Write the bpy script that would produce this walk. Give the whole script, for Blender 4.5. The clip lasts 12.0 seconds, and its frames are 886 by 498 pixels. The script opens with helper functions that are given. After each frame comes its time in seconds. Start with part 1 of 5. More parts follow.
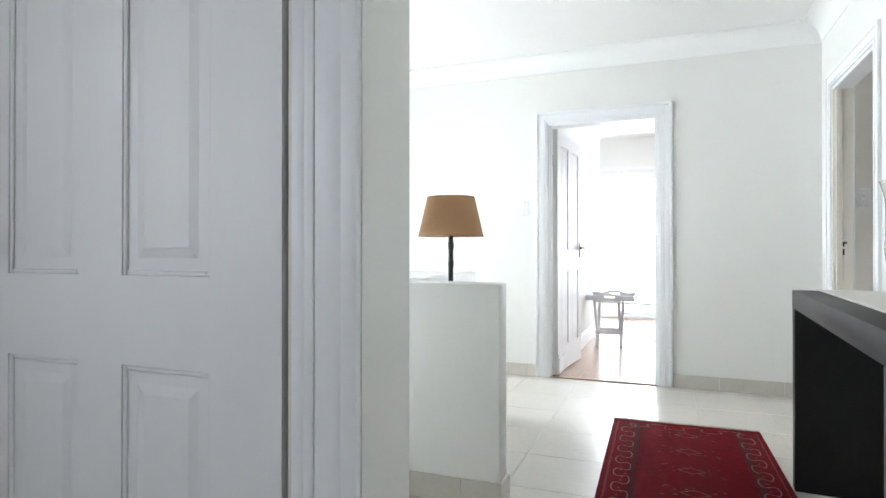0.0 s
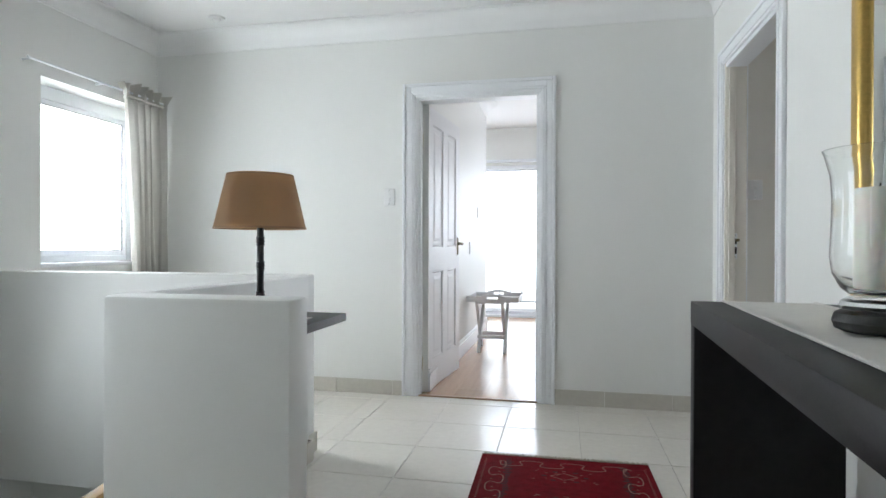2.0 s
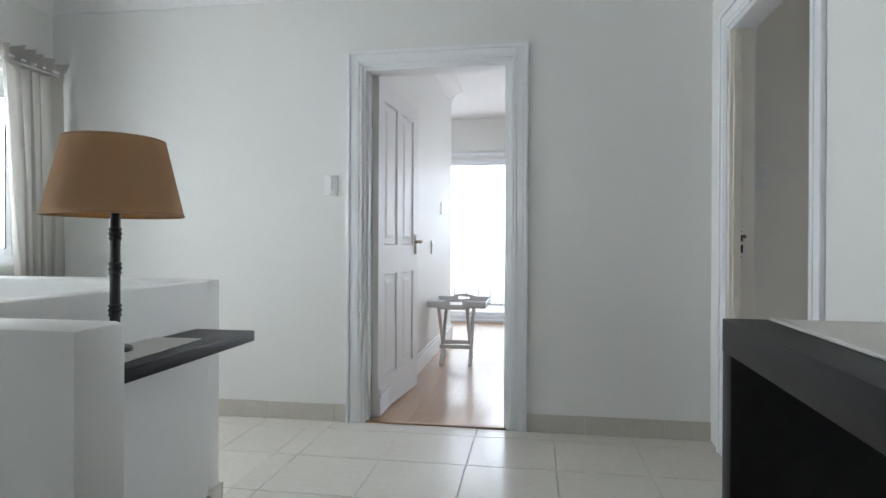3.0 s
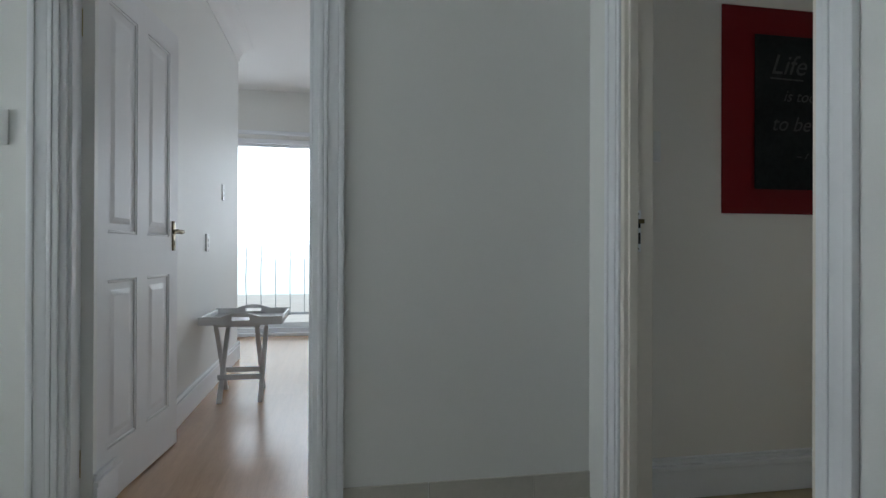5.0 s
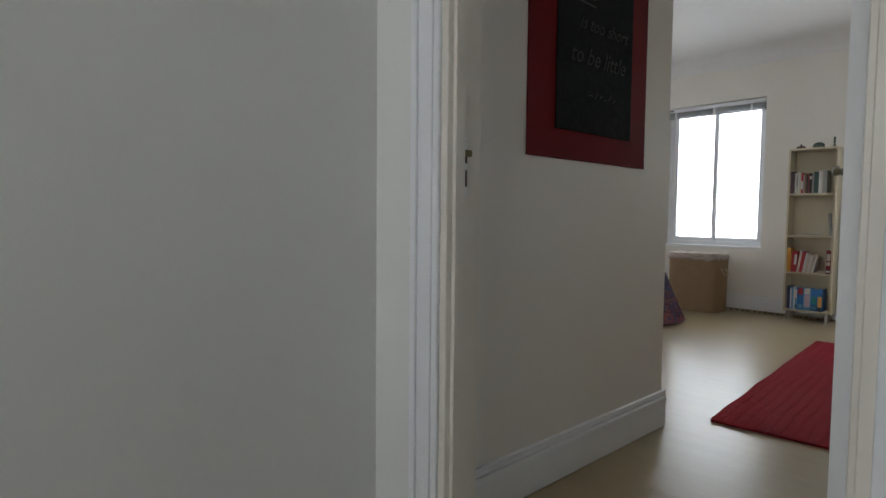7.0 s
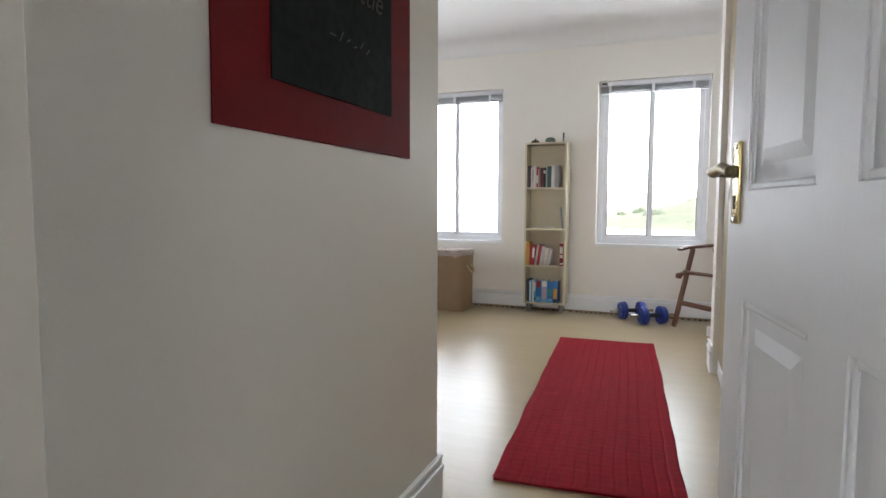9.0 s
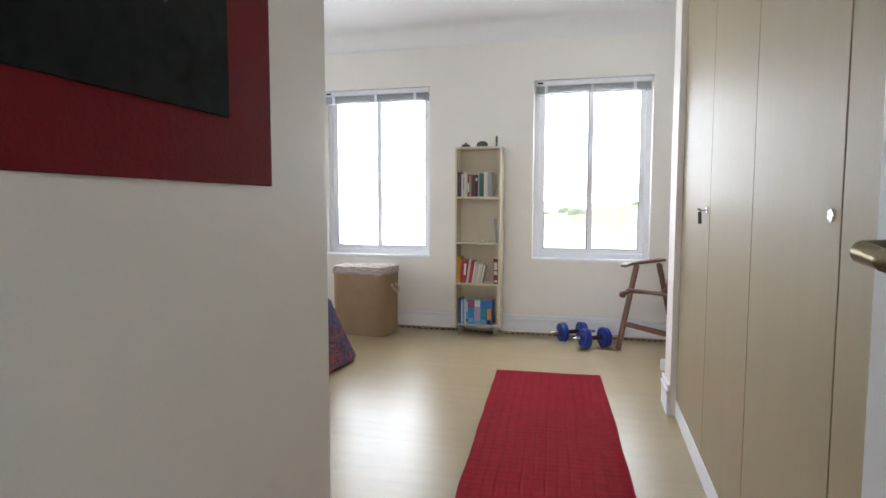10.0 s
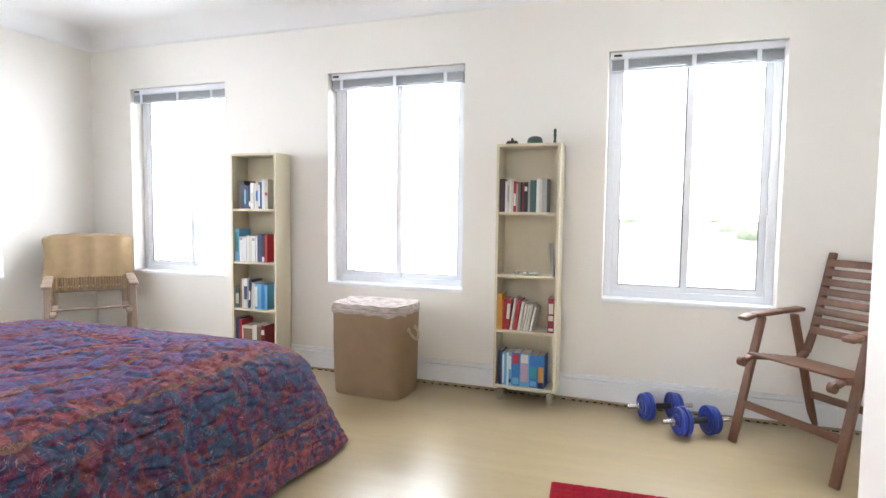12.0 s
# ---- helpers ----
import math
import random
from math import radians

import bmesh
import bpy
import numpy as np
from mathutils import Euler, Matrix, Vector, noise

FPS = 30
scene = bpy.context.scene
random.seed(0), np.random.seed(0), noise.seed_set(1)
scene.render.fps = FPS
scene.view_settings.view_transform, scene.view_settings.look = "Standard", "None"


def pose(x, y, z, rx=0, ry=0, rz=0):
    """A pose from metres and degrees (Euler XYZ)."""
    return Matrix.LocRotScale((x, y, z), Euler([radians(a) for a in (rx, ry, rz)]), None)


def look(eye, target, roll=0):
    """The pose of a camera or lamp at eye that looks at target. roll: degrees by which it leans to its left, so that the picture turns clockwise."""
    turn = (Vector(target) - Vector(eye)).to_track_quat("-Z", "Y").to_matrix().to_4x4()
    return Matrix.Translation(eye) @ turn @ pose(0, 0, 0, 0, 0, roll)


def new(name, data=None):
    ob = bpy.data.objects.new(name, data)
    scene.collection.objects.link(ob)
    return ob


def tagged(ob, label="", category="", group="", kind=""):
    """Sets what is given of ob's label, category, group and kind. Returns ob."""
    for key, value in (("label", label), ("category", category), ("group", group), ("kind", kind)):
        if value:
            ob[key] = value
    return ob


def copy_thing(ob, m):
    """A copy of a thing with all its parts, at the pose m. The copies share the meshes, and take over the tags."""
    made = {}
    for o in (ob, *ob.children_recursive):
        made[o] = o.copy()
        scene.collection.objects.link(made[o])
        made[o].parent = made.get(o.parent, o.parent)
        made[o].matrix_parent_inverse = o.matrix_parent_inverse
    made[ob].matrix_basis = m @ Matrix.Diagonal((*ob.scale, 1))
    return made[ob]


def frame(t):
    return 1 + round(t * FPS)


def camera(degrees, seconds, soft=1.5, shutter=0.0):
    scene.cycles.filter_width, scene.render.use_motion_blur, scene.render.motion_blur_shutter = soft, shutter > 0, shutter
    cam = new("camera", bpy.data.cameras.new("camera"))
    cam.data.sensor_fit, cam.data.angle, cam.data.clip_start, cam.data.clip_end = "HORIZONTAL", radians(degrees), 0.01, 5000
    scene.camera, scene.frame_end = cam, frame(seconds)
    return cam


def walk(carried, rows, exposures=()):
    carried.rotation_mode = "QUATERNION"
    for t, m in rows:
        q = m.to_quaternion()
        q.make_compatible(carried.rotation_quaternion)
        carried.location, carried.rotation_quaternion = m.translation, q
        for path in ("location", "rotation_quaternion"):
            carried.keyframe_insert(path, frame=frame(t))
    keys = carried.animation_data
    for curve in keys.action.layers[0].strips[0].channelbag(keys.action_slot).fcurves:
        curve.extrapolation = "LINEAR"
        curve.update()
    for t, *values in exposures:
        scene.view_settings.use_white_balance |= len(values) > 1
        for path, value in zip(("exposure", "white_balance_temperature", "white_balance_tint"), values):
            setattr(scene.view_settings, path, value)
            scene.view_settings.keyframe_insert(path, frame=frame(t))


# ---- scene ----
cam = camera(75.3, 12.0)
PATH = [
    (0, (-0.037, -0.658, 1.019), (-0.771, 1.202, 1.029), -0.0),
    (0.5, (0.011, -0.544, 1.021), (-0.616, 1.356, 1.026), -0.1),
    (1, (0.06, -0.358, 1.025), (-0.469, 1.57, 1.025), 0.0),
    (1.5, (0.065, -0.149, 1.027), (-0.395, 1.797, 1.014), -0.0),
    (2, (0.037, 0.155, 1.035), (-0.374, 2.113, 1.026), 0.2),
    (2.5, (0.033, 0.472, 1.03), (-0.339, 2.437, 1.021), 0.3),
    (4.3, (-0.053, 1.561, 0.997), (-0.074, 3.561, 1.0), 0.2),
    (4.5, (-0.037, 1.673, 1.012), (0.007, 3.673, 1.01), 0.3),
    (5, (-0.047, 1.861, 0.971), (0.321, 3.827, 0.977), 0.2),
    (5.5, (-0.027, 2.07, 0.966), (0.636, 3.957, 0.965), -0.3),
    (6, (-0.05, 2.267, 0.931), (0.867, 4.044, 0.938), -0.2),
    (6.5, (-0.022, 2.524, 0.927), (1.142, 4.15, 0.866), 0.2),
    (8.3, (0.354, 3.084, 0.921), (2.06, 4.117, 0.777), 0.4),
    (8.5, (0.461, 3.123, 0.94), (2.209, 4.084, 0.794), 0.3),
    (9, (0.73, 3.221, 0.993), (2.587, 3.95, 0.843), 0.2),
    (9.5, (1.042, 3.3, 1.071), (2.952, 3.876, 0.92), 0.1),
    (10, (1.322, 3.367, 1.092), (3.253, 3.866, 0.941), 0.1),
    (10.5, (1.624, 3.442, 1.142), (3.572, 3.869, 0.994), 0.2),
    (11, (1.958, 3.497, 1.155), (3.908, 3.914, 1.008), 0.3),
    (11.5, (2.292, 3.543, 1.167), (4.223, 4.039, 1.021), 0.4),
    (12, (2.589, 3.6, 1.169), (4.469, 4.269, 1.036), 0.7),
]
EXPOSURES = [(0, 0.76, 6320, 8), (1.0, 0.42, 6250, 7), (2.5, -0.2, 6250, 8), (4.4, -0.9, 6150, 5), (5.5, -1.28, 6150, 4), (6.6, -1.15, 6500, 8), (8.4, -0.4, 6600, 11), (9.5, 0.02, 6500, 12), (10.5, 0.08, 6420, 12), (11, 0.2, 6420, 12), (12, 0.6, 6450, 12)]
walk(cam, [(t, look(eye, target, roll)) for t, eye, target, roll in PATH], EXPOSURES)

# ---- daylight ----
world = bpy.data.worlds.new("sky")
scene.world = world
world.use_nodes = True
wt = world.node_tree
sky = wt.nodes.new("ShaderNodeTexSky")
sky.sky_type, sky.sun_disc = "NISHITA", False
sky.sun_elevation, sky.sun_rotation = radians(58), radians(180)
wt.nodes["Background"].inputs[1].default_value = 0.15
wt.links.new(sky.outputs[0], wt.nodes["Background"].inputs[0])
sun = new("sun", bpy.data.lights.new("sun", "SUN"))
sun.data.energy, sun.data.angle, sun.data.color = 5.0, radians(0.6), (1.0, 0.95, 0.88)
sun.matrix_world = look((0, -5, 8), (0, 0, 0))


def window_light(name, eye, target, w, h, power, colour=(0.93, 0.97, 1.0)):
    """Sky light in the opening of a window."""
    lamp = new(name, bpy.data.lights.new(name, "AREA"))
    lamp.data.shape, lamp.data.size, lamp.data.size_y = "RECTANGLE", w, h
    lamp.data.energy, lamp.data.color = power, colour
    lamp.matrix_world = look(eye, target)
    return lamp


for yc, w, zc, h in ((7.13, 0.9, 1.385, 1.4), (5.255, 0.95, 1.385, 1.4), (3.38, 0.9, 1.617, 0.975)):
    window_light("sky_light_east", (6.52, yc, zc), (2, yc, zc - 0.3), w, h, 39, (0.84, 0.91, 1.0))
window_light("sky_light_north", (4.98, 8.35, 1.385), (4.98, 4, 1.1), 0.85, 1.4, 31, (0.84, 0.91, 1.0))
window_light("sky_light_west", (-3.3, 3.46, 1.47), (0, 3.3, 1.2), 0.86, 1.05, 68)
window_light("sky_light_balcony", (-0.3, 8.82, 1.6), (-0.3, 4, 1.0), 3.4, 1.15, 76, (0.85, 0.89, 1.0))
window_light("sky_light_passage", (-2.2, -1.05, 1.45), (-0.4, 0.0, 1.0), 1.0, 1.2, 6.6, (0.92, 0.93, 1.0))
window_light("sky_light_stairs", (-3.3, 1.6, 1.25), (0, 1.9, 0.9), 1.1, 1.4, 27)


# ---- materials ----
def material(name, colour, rough=0.6, metal=0.0, spread=0.06, scale=6.0, fine=90.0, bump=0.05, bump_scale=None, per_object=0.0, stretch=(1, 1, 1), **more):
    """A surface with variation at two scales and a fine relief."""
    m = bpy.data.materials.new(name)
    m.use_nodes = True
    nt = m.node_tree
    n, link = nt.nodes, nt.links.new
    b = n["Principled BSDF"]
    tc, mp = n.new("ShaderNodeTexCoord"), n.new("ShaderNodeMapping")
    mp.inputs["Scale"].default_value = stretch
    where, shift = n.new("ShaderNodeObjectInfo"), n.new("ShaderNodeVectorMath")
    link(tc.outputs["Object"], shift.inputs[0])
    link(where.outputs["Location"], shift.inputs[1])
    link(shift.outputs[0], mp.inputs["Vector"])
    big, small = n.new("ShaderNodeTexNoise"), n.new("ShaderNodeTexNoise")
    big.inputs["Scale"].default_value, small.inputs["Scale"].default_value = scale, fine
    big.inputs["Detail"].default_value, small.inputs["Detail"].default_value = 4, 3
    for t in (big, small):
        link(mp.outputs[0], t.inputs["Vector"])
    add = n.new("ShaderNodeMath")
    add.operation = "ADD"
    link(big.outputs["Fac"], add.inputs[0])
    link(small.outputs["Fac"], add.inputs[1])
    last = add
    if per_object:
        info, mul, plus = n.new("ShaderNodeObjectInfo"), n.new("ShaderNodeMath"), n.new("ShaderNodeMath")
        mul.operation, plus.operation = "MULTIPLY_ADD", "ADD"
        mul.inputs[1].default_value, mul.inputs[2].default_value = per_object * 2, -per_object
        link(info.outputs["Random"], mul.inputs[0])
        link(add.outputs[0], plus.inputs[0])
        link(mul.outputs[0], plus.inputs[1])
        last = plus
    ramp = n.new("ShaderNodeMapRange")
    ramp.inputs["From Min"].default_value, ramp.inputs["From Max"].default_value = 0.55, 1.45
    ramp.inputs["To Min"].default_value, ramp.inputs["To Max"].default_value = 1 - spread, 1 + spread
    link(last.outputs[0], ramp.inputs["Value"])
    mix = n.new("ShaderNodeVectorMath")
    mix.operation = "SCALE"
    mix.inputs[0].default_value = colour[:3]
    link(ramp.outputs[0], mix.inputs["Scale"])
    link(mix.outputs[0], b.inputs["Base Color"])
    b.inputs["Roughness"].default_value, b.inputs["Metallic"].default_value = rough, metal
    if bump:
        bp = n.new("ShaderNodeBump")
        bp.inputs["Strength"].default_value, bp.inputs["Distance"].default_value = bump, 0.01
        link((small if bump_scale is None else big).outputs["Fac"], bp.inputs["Height"])
        link(bp.outputs[0], b.inputs["Normal"])
    for key, value in more.items():
        b.inputs[key.replace("_", " ")].default_value = value
    return m


WALL = material("wall_paint", (0.80, 0.80, 0.775), 0.55, spread=0.02, scale=1.5, fine=220, bump=0.06)
BEDWALL = material("cream_wall_paint", (0.83, 0.80, 0.745), 0.55, spread=0.02, scale=1.5, fine=220, bump=0.06)
CEILING = material("ceiling_paint", (0.84, 0.84, 0.83), 0.8, spread=0.015, scale=1.2, fine=160, bump=0.05)
TRIM = material("trim_enamel", (0.85, 0.86, 0.88), 0.42, spread=0.02, scale=2, fine=60, bump=0)
# Jamb enamel: the bedroom's beige light and the jamb's shade are in its colour
TRIM_BOUNCE_SHADE = material("enamel_bounce_and_shade", (0.80, 0.755, 0.68), 0.5, spread=0.02, scale=2, fine=60, bump=0)
DOOR = material("door_enamel", (0.82, 0.82, 0.83), 0.45, spread=0.02, scale=3, fine=45, bump=0.05, stretch=(6, 6, 0.6))
GROUT = material("grout", (0.50, 0.48, 0.44), 0.9)
TILE = material("floor_tile", (0.62, 0.59, 0.53), 0.22, spread=0.06, scale=3, fine=30, bump=0.03, per_object=0.12)
SKIRT_TILE = material("skirting_tile", (0.56, 0.53, 0.47), 0.35, spread=0.06, scale=4, fine=40, bump=0.04, per_object=0.15)
BIRCH = material("birch_laminate", (0.335, 0.262, 0.152), 0.29, Specular_IOR_Level=0.36, spread=0.09, scale=1.6, fine=14, bump=0.01, per_object=0.08, stretch=(11, 0.9, 1))
OAK = material("oak_laminate", (0.46, 0.30, 0.19), 0.25, spread=0.13, scale=2.5, fine=16, bump=0.02, per_object=0.3, stretch=(14, 1, 1))
JOINT = material("plank_joint", (0.32, 0.25, 0.15), 0.7)
BLACKWOOD = material("black_stained_wood", (0.013, 0.012, 0.013), 0.46, spread=0.3, scale=4, fine=60, bump=0.06, stretch=(8, 1, 8), Specular_IOR_Level=0.2)
GOLD = material("gold_leaf", (0.62, 0.42, 0.13), 0.32, 0.9, spread=0.15, scale=12, fine=90, bump=0.12)
OLDBRASS = material("aged_brass", (0.20, 0.165, 0.09), 0.34, 1.0, spread=0.2, scale=20, fine=150, bump=0.03)
BRASS = material("brass", (0.66, 0.53, 0.26), 0.22, 1.0, spread=0.1, scale=20, fine=150, bump=0.03)
STEEL = material("steel", (0.62, 0.62, 0.62), 0.25, 1.0, spread=0.08, scale=20, fine=150, bump=0.02)
DARK = material("dark_slot", (0.012, 0.012, 0.012), 0.6)
ALU = material("white_aluminium", (0.84, 0.86, 0.89), 0.35, spread=0.02, scale=4, fine=100, bump=0.02)
PLASTIC = material("white_plastic", (0.80, 0.80, 0.79), 0.3, spread=0.01, bump=0.01)


def clear_glass(name, tint=(1, 1, 1), rough=0.0):
    m = bpy.data.materials.new(name)
    m.use_nodes = True
    b = m.node_tree.nodes["Principled BSDF"]
    b.inputs["Base Color"].default_value = (*tint, 1)
    b.inputs["Roughness"].default_value, b.inputs["IOR"].default_value = rough, 1.45
    b.inputs["Transmission Weight"].default_value = 1.0
    return m


GLASS = clear_glass("window_glass")
MIRROR = bpy.data.materials.new("mirror_silver")
MIRROR.use_nodes = True
MIRROR.node_tree.nodes["Principled BSDF"].inputs["Metallic"].default_value = 1.0
MIRROR.node_tree.nodes["Principled BSDF"].inputs["Roughness"].default_value = 0.02
MIRROR.node_tree.nodes["Principled BSDF"].inputs["Base Color"].default_value = (0.9, 0.92, 0.91, 1)


# ---- builders ----
def box(bm, x0, x1, y0, y1, z0, z1, bevel=0.0, seg=2):
    """A box between two corners, with rounded edges."""
    made = bmesh.ops.create_cube(bm, size=1.0)["verts"]
    for v in made:
        v.co = Vector((x0 + (v.co.x + 0.5) * (x1 - x0), y0 + (v.co.y + 0.5) * (y1 - y0), z0 + (v.co.z + 0.5) * (z1 - z0)))
    if bevel:
        edges = list({e for v in made for e in v.link_edges})
        return bmesh.ops.bevel(bm, geom=edges, offset=bevel, segments=seg, profile=0.5, affect="EDGES")["verts"]
    return made


def rod(bm, a, b, r0, r1=None, seg=14, caps=True):
    """A round bar from a to b."""
    a, b = Vector(a), Vector(b)
    m = Matrix.Translation((a + b) / 2) @ (b - a).to_track_quat("Z", "Y").to_matrix().to_4x4()
    return bmesh.ops.create_cone(bm, cap_ends=caps, segments=seg, radius1=r0, radius2=r0 if r1 is None else r1, depth=(b - a).length, matrix=m)["verts"]


def bar(bm, a, b, w, h, bevel=0.004, up=(0, 0, 1)):
    """A squared bar from a to b, w across and h deep."""
    a, b = Vector(a), Vector(b)
    z = (b - a).normalized()
    x = z.cross(Vector(up))
    x = x.normalized() if x.length > 1e-4 else Vector((1, 0, 0))
    y = z.cross(x)
    m = Matrix((x, y, z)).transposed().to_4x4()
    m.translation = (a + b) / 2
    made = box(bm, -w / 2, w / 2, -h / 2, h / 2, -(b - a).length / 2, (b - a).length / 2, bevel)
    bmesh.ops.transform(bm, matrix=m, verts=[v for v in made])
    return made


def lathe(bm, profile, seg=32, centre=(0, 0)):
    """A turned shape from (radius, height) pairs."""
    rings = []
    for r, z in profile:
        rings.append([bm.verts.new((centre[0] + r * math.cos(i * math.tau / seg), centre[1] + r * math.sin(i * math.tau / seg), z)) for i in range(seg)])
    for a, b in zip(rings, rings[1:]):
        for i in range(seg):
            bm.faces.new((a[i], a[(i + 1) % seg], b[(i + 1) % seg], b[i]))
    return rings


def mesh_object(name, bm, mat, smooth=True):
    bmesh.ops.remove_doubles(bm, verts=bm.verts, dist=1e-5)
    bmesh.ops.recalc_face_normals(bm, faces=bm.faces)
    me = bpy.data.meshes.new(name)
    bm.to_mesh(me)
    bm.free()
    me.materials.append(mat)
    ob = new(name, me)
    if smooth:
        me.shade_smooth()
        me.set_sharp_from_angle(angle=radians(38))
    return ob


def part(name, bm, mat, parent, label=""):
    ob = mesh_object(name, bm, mat)
    ob.parent = parent
    return tagged(ob, label) if label else ob


def thing(name, m, label, category, group=""):
    ob = new(name)
    ob.empty_display_size = 0.05
    ob.matrix_world = m
    return tagged(ob, label, category, group)


def structure(name, bm, mat, label, category="", smooth=True):
    return tagged(mesh_object(name, bm, mat, smooth), label, category, kind="structure")


def slab(name, mat, label, category, *boxes, bevel=0.0):
    bm = bmesh.new()
    for b in boxes:
        box(bm, *b, bevel=bevel)
    return structure(name, bm, mat, label, category)


# ---- structure ----
CEIL = 2.60
RCEIL = 2.76  # ceiling of the balcony room
RX = 0.947   # face of the landing's long wall
WX = 6.20    # face of the window wall
slab("wall_landing_end", WALL, "smooth off-white painted wall with a door opening", "wall",
     (-3.0, -0.972, 4.0, 4.12, 0, CEIL), (-0.1, 1.06, 4.0, 4.12, 0, CEIL), (-0.972, -0.1, 4.0, 4.12, 2.07, CEIL))
slab("wall_landing_east", WALL, "long off-white painted wall with a door opening", "wall",
     (RX, 1.06, -1.7, 2.885, 0, CEIL), (RX, 1.06, 3.755, 4.0, 0, CEIL), (RX, 1.06, 2.885, 3.755, 2.10, CEIL))
slab("wall_landing_west", WALL, "off-white painted wall round the stairwell window", "wall",
     (-3.25, -3.0, 0.5, 1.0, -2.8, CEIL), (-3.25, -3.0, 2.2, 3.0, -2.8, CEIL), (-3.25, -3.0, 1.0, 2.2, -2.8, 0.5), (-3.25, -3.0, 1.0, 2.2, 2.04, CEIL), (-3.25, -3.0, 3.92, 4.12, -2.8, CEIL), (-3.25, -3.0, 3.0, 3.92, -2.8, 0.92), (-3.25, -3.0, 3.0, 3.92, 2.04, CEIL))
slab("wall_cupboard_door", WALL, "short bluish white wall beside a panelled door", "wall",
     (-0.711, -0.574, 0.29, 0.50, -0.2, CEIL), (-3.25, -1.83, 0.29, 0.50, -2.8, CEIL), (-1.83, -0.711, 0.29, 0.50, 2.07, CEIL), (-1.83, -0.711, 0.42, 0.50, -2.8, 2.07))
slab("wall_behind", WALL, "plain off-white walls closing the landing", "wall", (-2.15, -1.2, -1.82, -1.7, 0, CEIL), (-1.2, 1.06, -1.82, -1.7, 0, CEIL), (-2.15, -2.03, -0.5, 0.29, 0, CEIL), (-2.15, -2.03, -1.7, -1.6, 0, CEIL), (-2.15, -2.03, -1.6, -0.5, 0, 0.8), (-2.15, -2.03, -1.6, -0.5, 2.1, CEIL))
slab("half_wall_near", WALL, "low off-white plastered wall with rounded edges", "half wall", (-1.24, -0.665, 1.545, 1.66, 0, 0.893), bevel=0.012)
slab("half_wall_side", WALL, "low off-white plastered wall beside the stairwell", "half wall", (-1.24, -1.168, 1.655, 2.745, -0.25, 0.891), bevel=0.008)
slab("half_wall_far", WALL, "low off-white plastered wall across the landing", "half wall", (-3.0, -1.19, 2.74, 2.86, -0.255, 0.893), bevel=0.012)
slab("wall_stairwell_low", WALL, "dim plastered wall below the landing", "wall", (-3.0, -1.24, 2.95, 3.05, -2.8, -0.2), (-1.225, -1.14, 0.5, 2.95, -2.8, -0.2))
slab("floor_lower", material("lower_floor", (0.22, 0.22, 0.20), 0.6), "dim grey floor of the storey below", "floor", (-3.0, -1.24, 0.5, 2.95, -2.9, -2.8))
slab("wall_bedroom_entry", BEDWALL, "warm white wall beside the bedroom entrance", "wall", (1.06, 2.45, 3.915, 4.12, 0, CEIL), (2.32, 2.45, 4.12, 8.03, 0, CEIL))
WINDOWS = ((2.911, 3.852), (4.748, 5.762), (6.66, 7.602))
WZ0, WZ1 = 0.645, 2.125
slab("wall_bedroom_window", BEDWALL, "white wall with three tall window openings", "wall",
     (WX, 6.47, 1.9, 2.911, 0, CEIL), (WX, 6.47, 3.852, 4.748, 0, CEIL), (WX, 6.47, 5.762, 6.66, 0, CEIL), (WX, 6.47, 7.602, 8.30, 0, CEIL),
     *((WX, 6.47, a, b, z0, z1) for a, b in WINDOWS for z0, z1 in ((0, WZ0), (WZ1, CEIL))))
slab("wall_bedroom_north", BEDWALL, "white wall with a window beside the corner", "wall",
     (2.32, 4.5, 8.03, 8.30, 0, CEIL), (5.45, WX, 8.03, 8.30, 0, CEIL), (4.5, 5.45, 8.03, 8.30, 0, WZ0), (4.5, 5.45, 8.03, 8.30, WZ1, CEIL))
slab("wall_bedroom_south", BEDWALL, "white wall behind the wooden armchair", "wall", (4.66, WX, 1.9, 2.02, 0, CEIL), (1.06, 4.66, 2.28, 2.36, 0, CEIL))
slab("wall_pier", BEDWALL, "narrow white pier ending the row of cupboards", "wall", (4.44, 4.66, 2.02, 2.955, 0, CEIL))
slab("wall_room_west", WALL, "white wall of the balcony room", "wall", (-1.05, -0.9, 4.12, 7.2, 0, RCEIL), (-2.3, -1.05, 7.08, 7.2, 0, RCEIL), (-2.3, -2.18, 7.2, 8.75, 0, RCEIL))
slab("wall_room_east", WALL, "white wall of the balcony room", "wall", (2.20, 2.32, 4.12, 8.75, 0, RCEIL))
slab("wall_room_balcony", WALL, "white wall above the sliding glass door", "wall", (-2.18, 2.20, 8.55, 8.75, 2.22, RCEIL))
slab("ceiling", CEILING, "plain white plastered ceiling", "ceiling", (-3.25, 6.47, -1.82, 4.12, CEIL, CEIL + 0.2), (2.32, 6.47, 4.12, 8.75, CEIL, CEIL + 0.2), (-2.3, 2.32, 4.12, 8.75, RCEIL, RCEIL + 0.15))


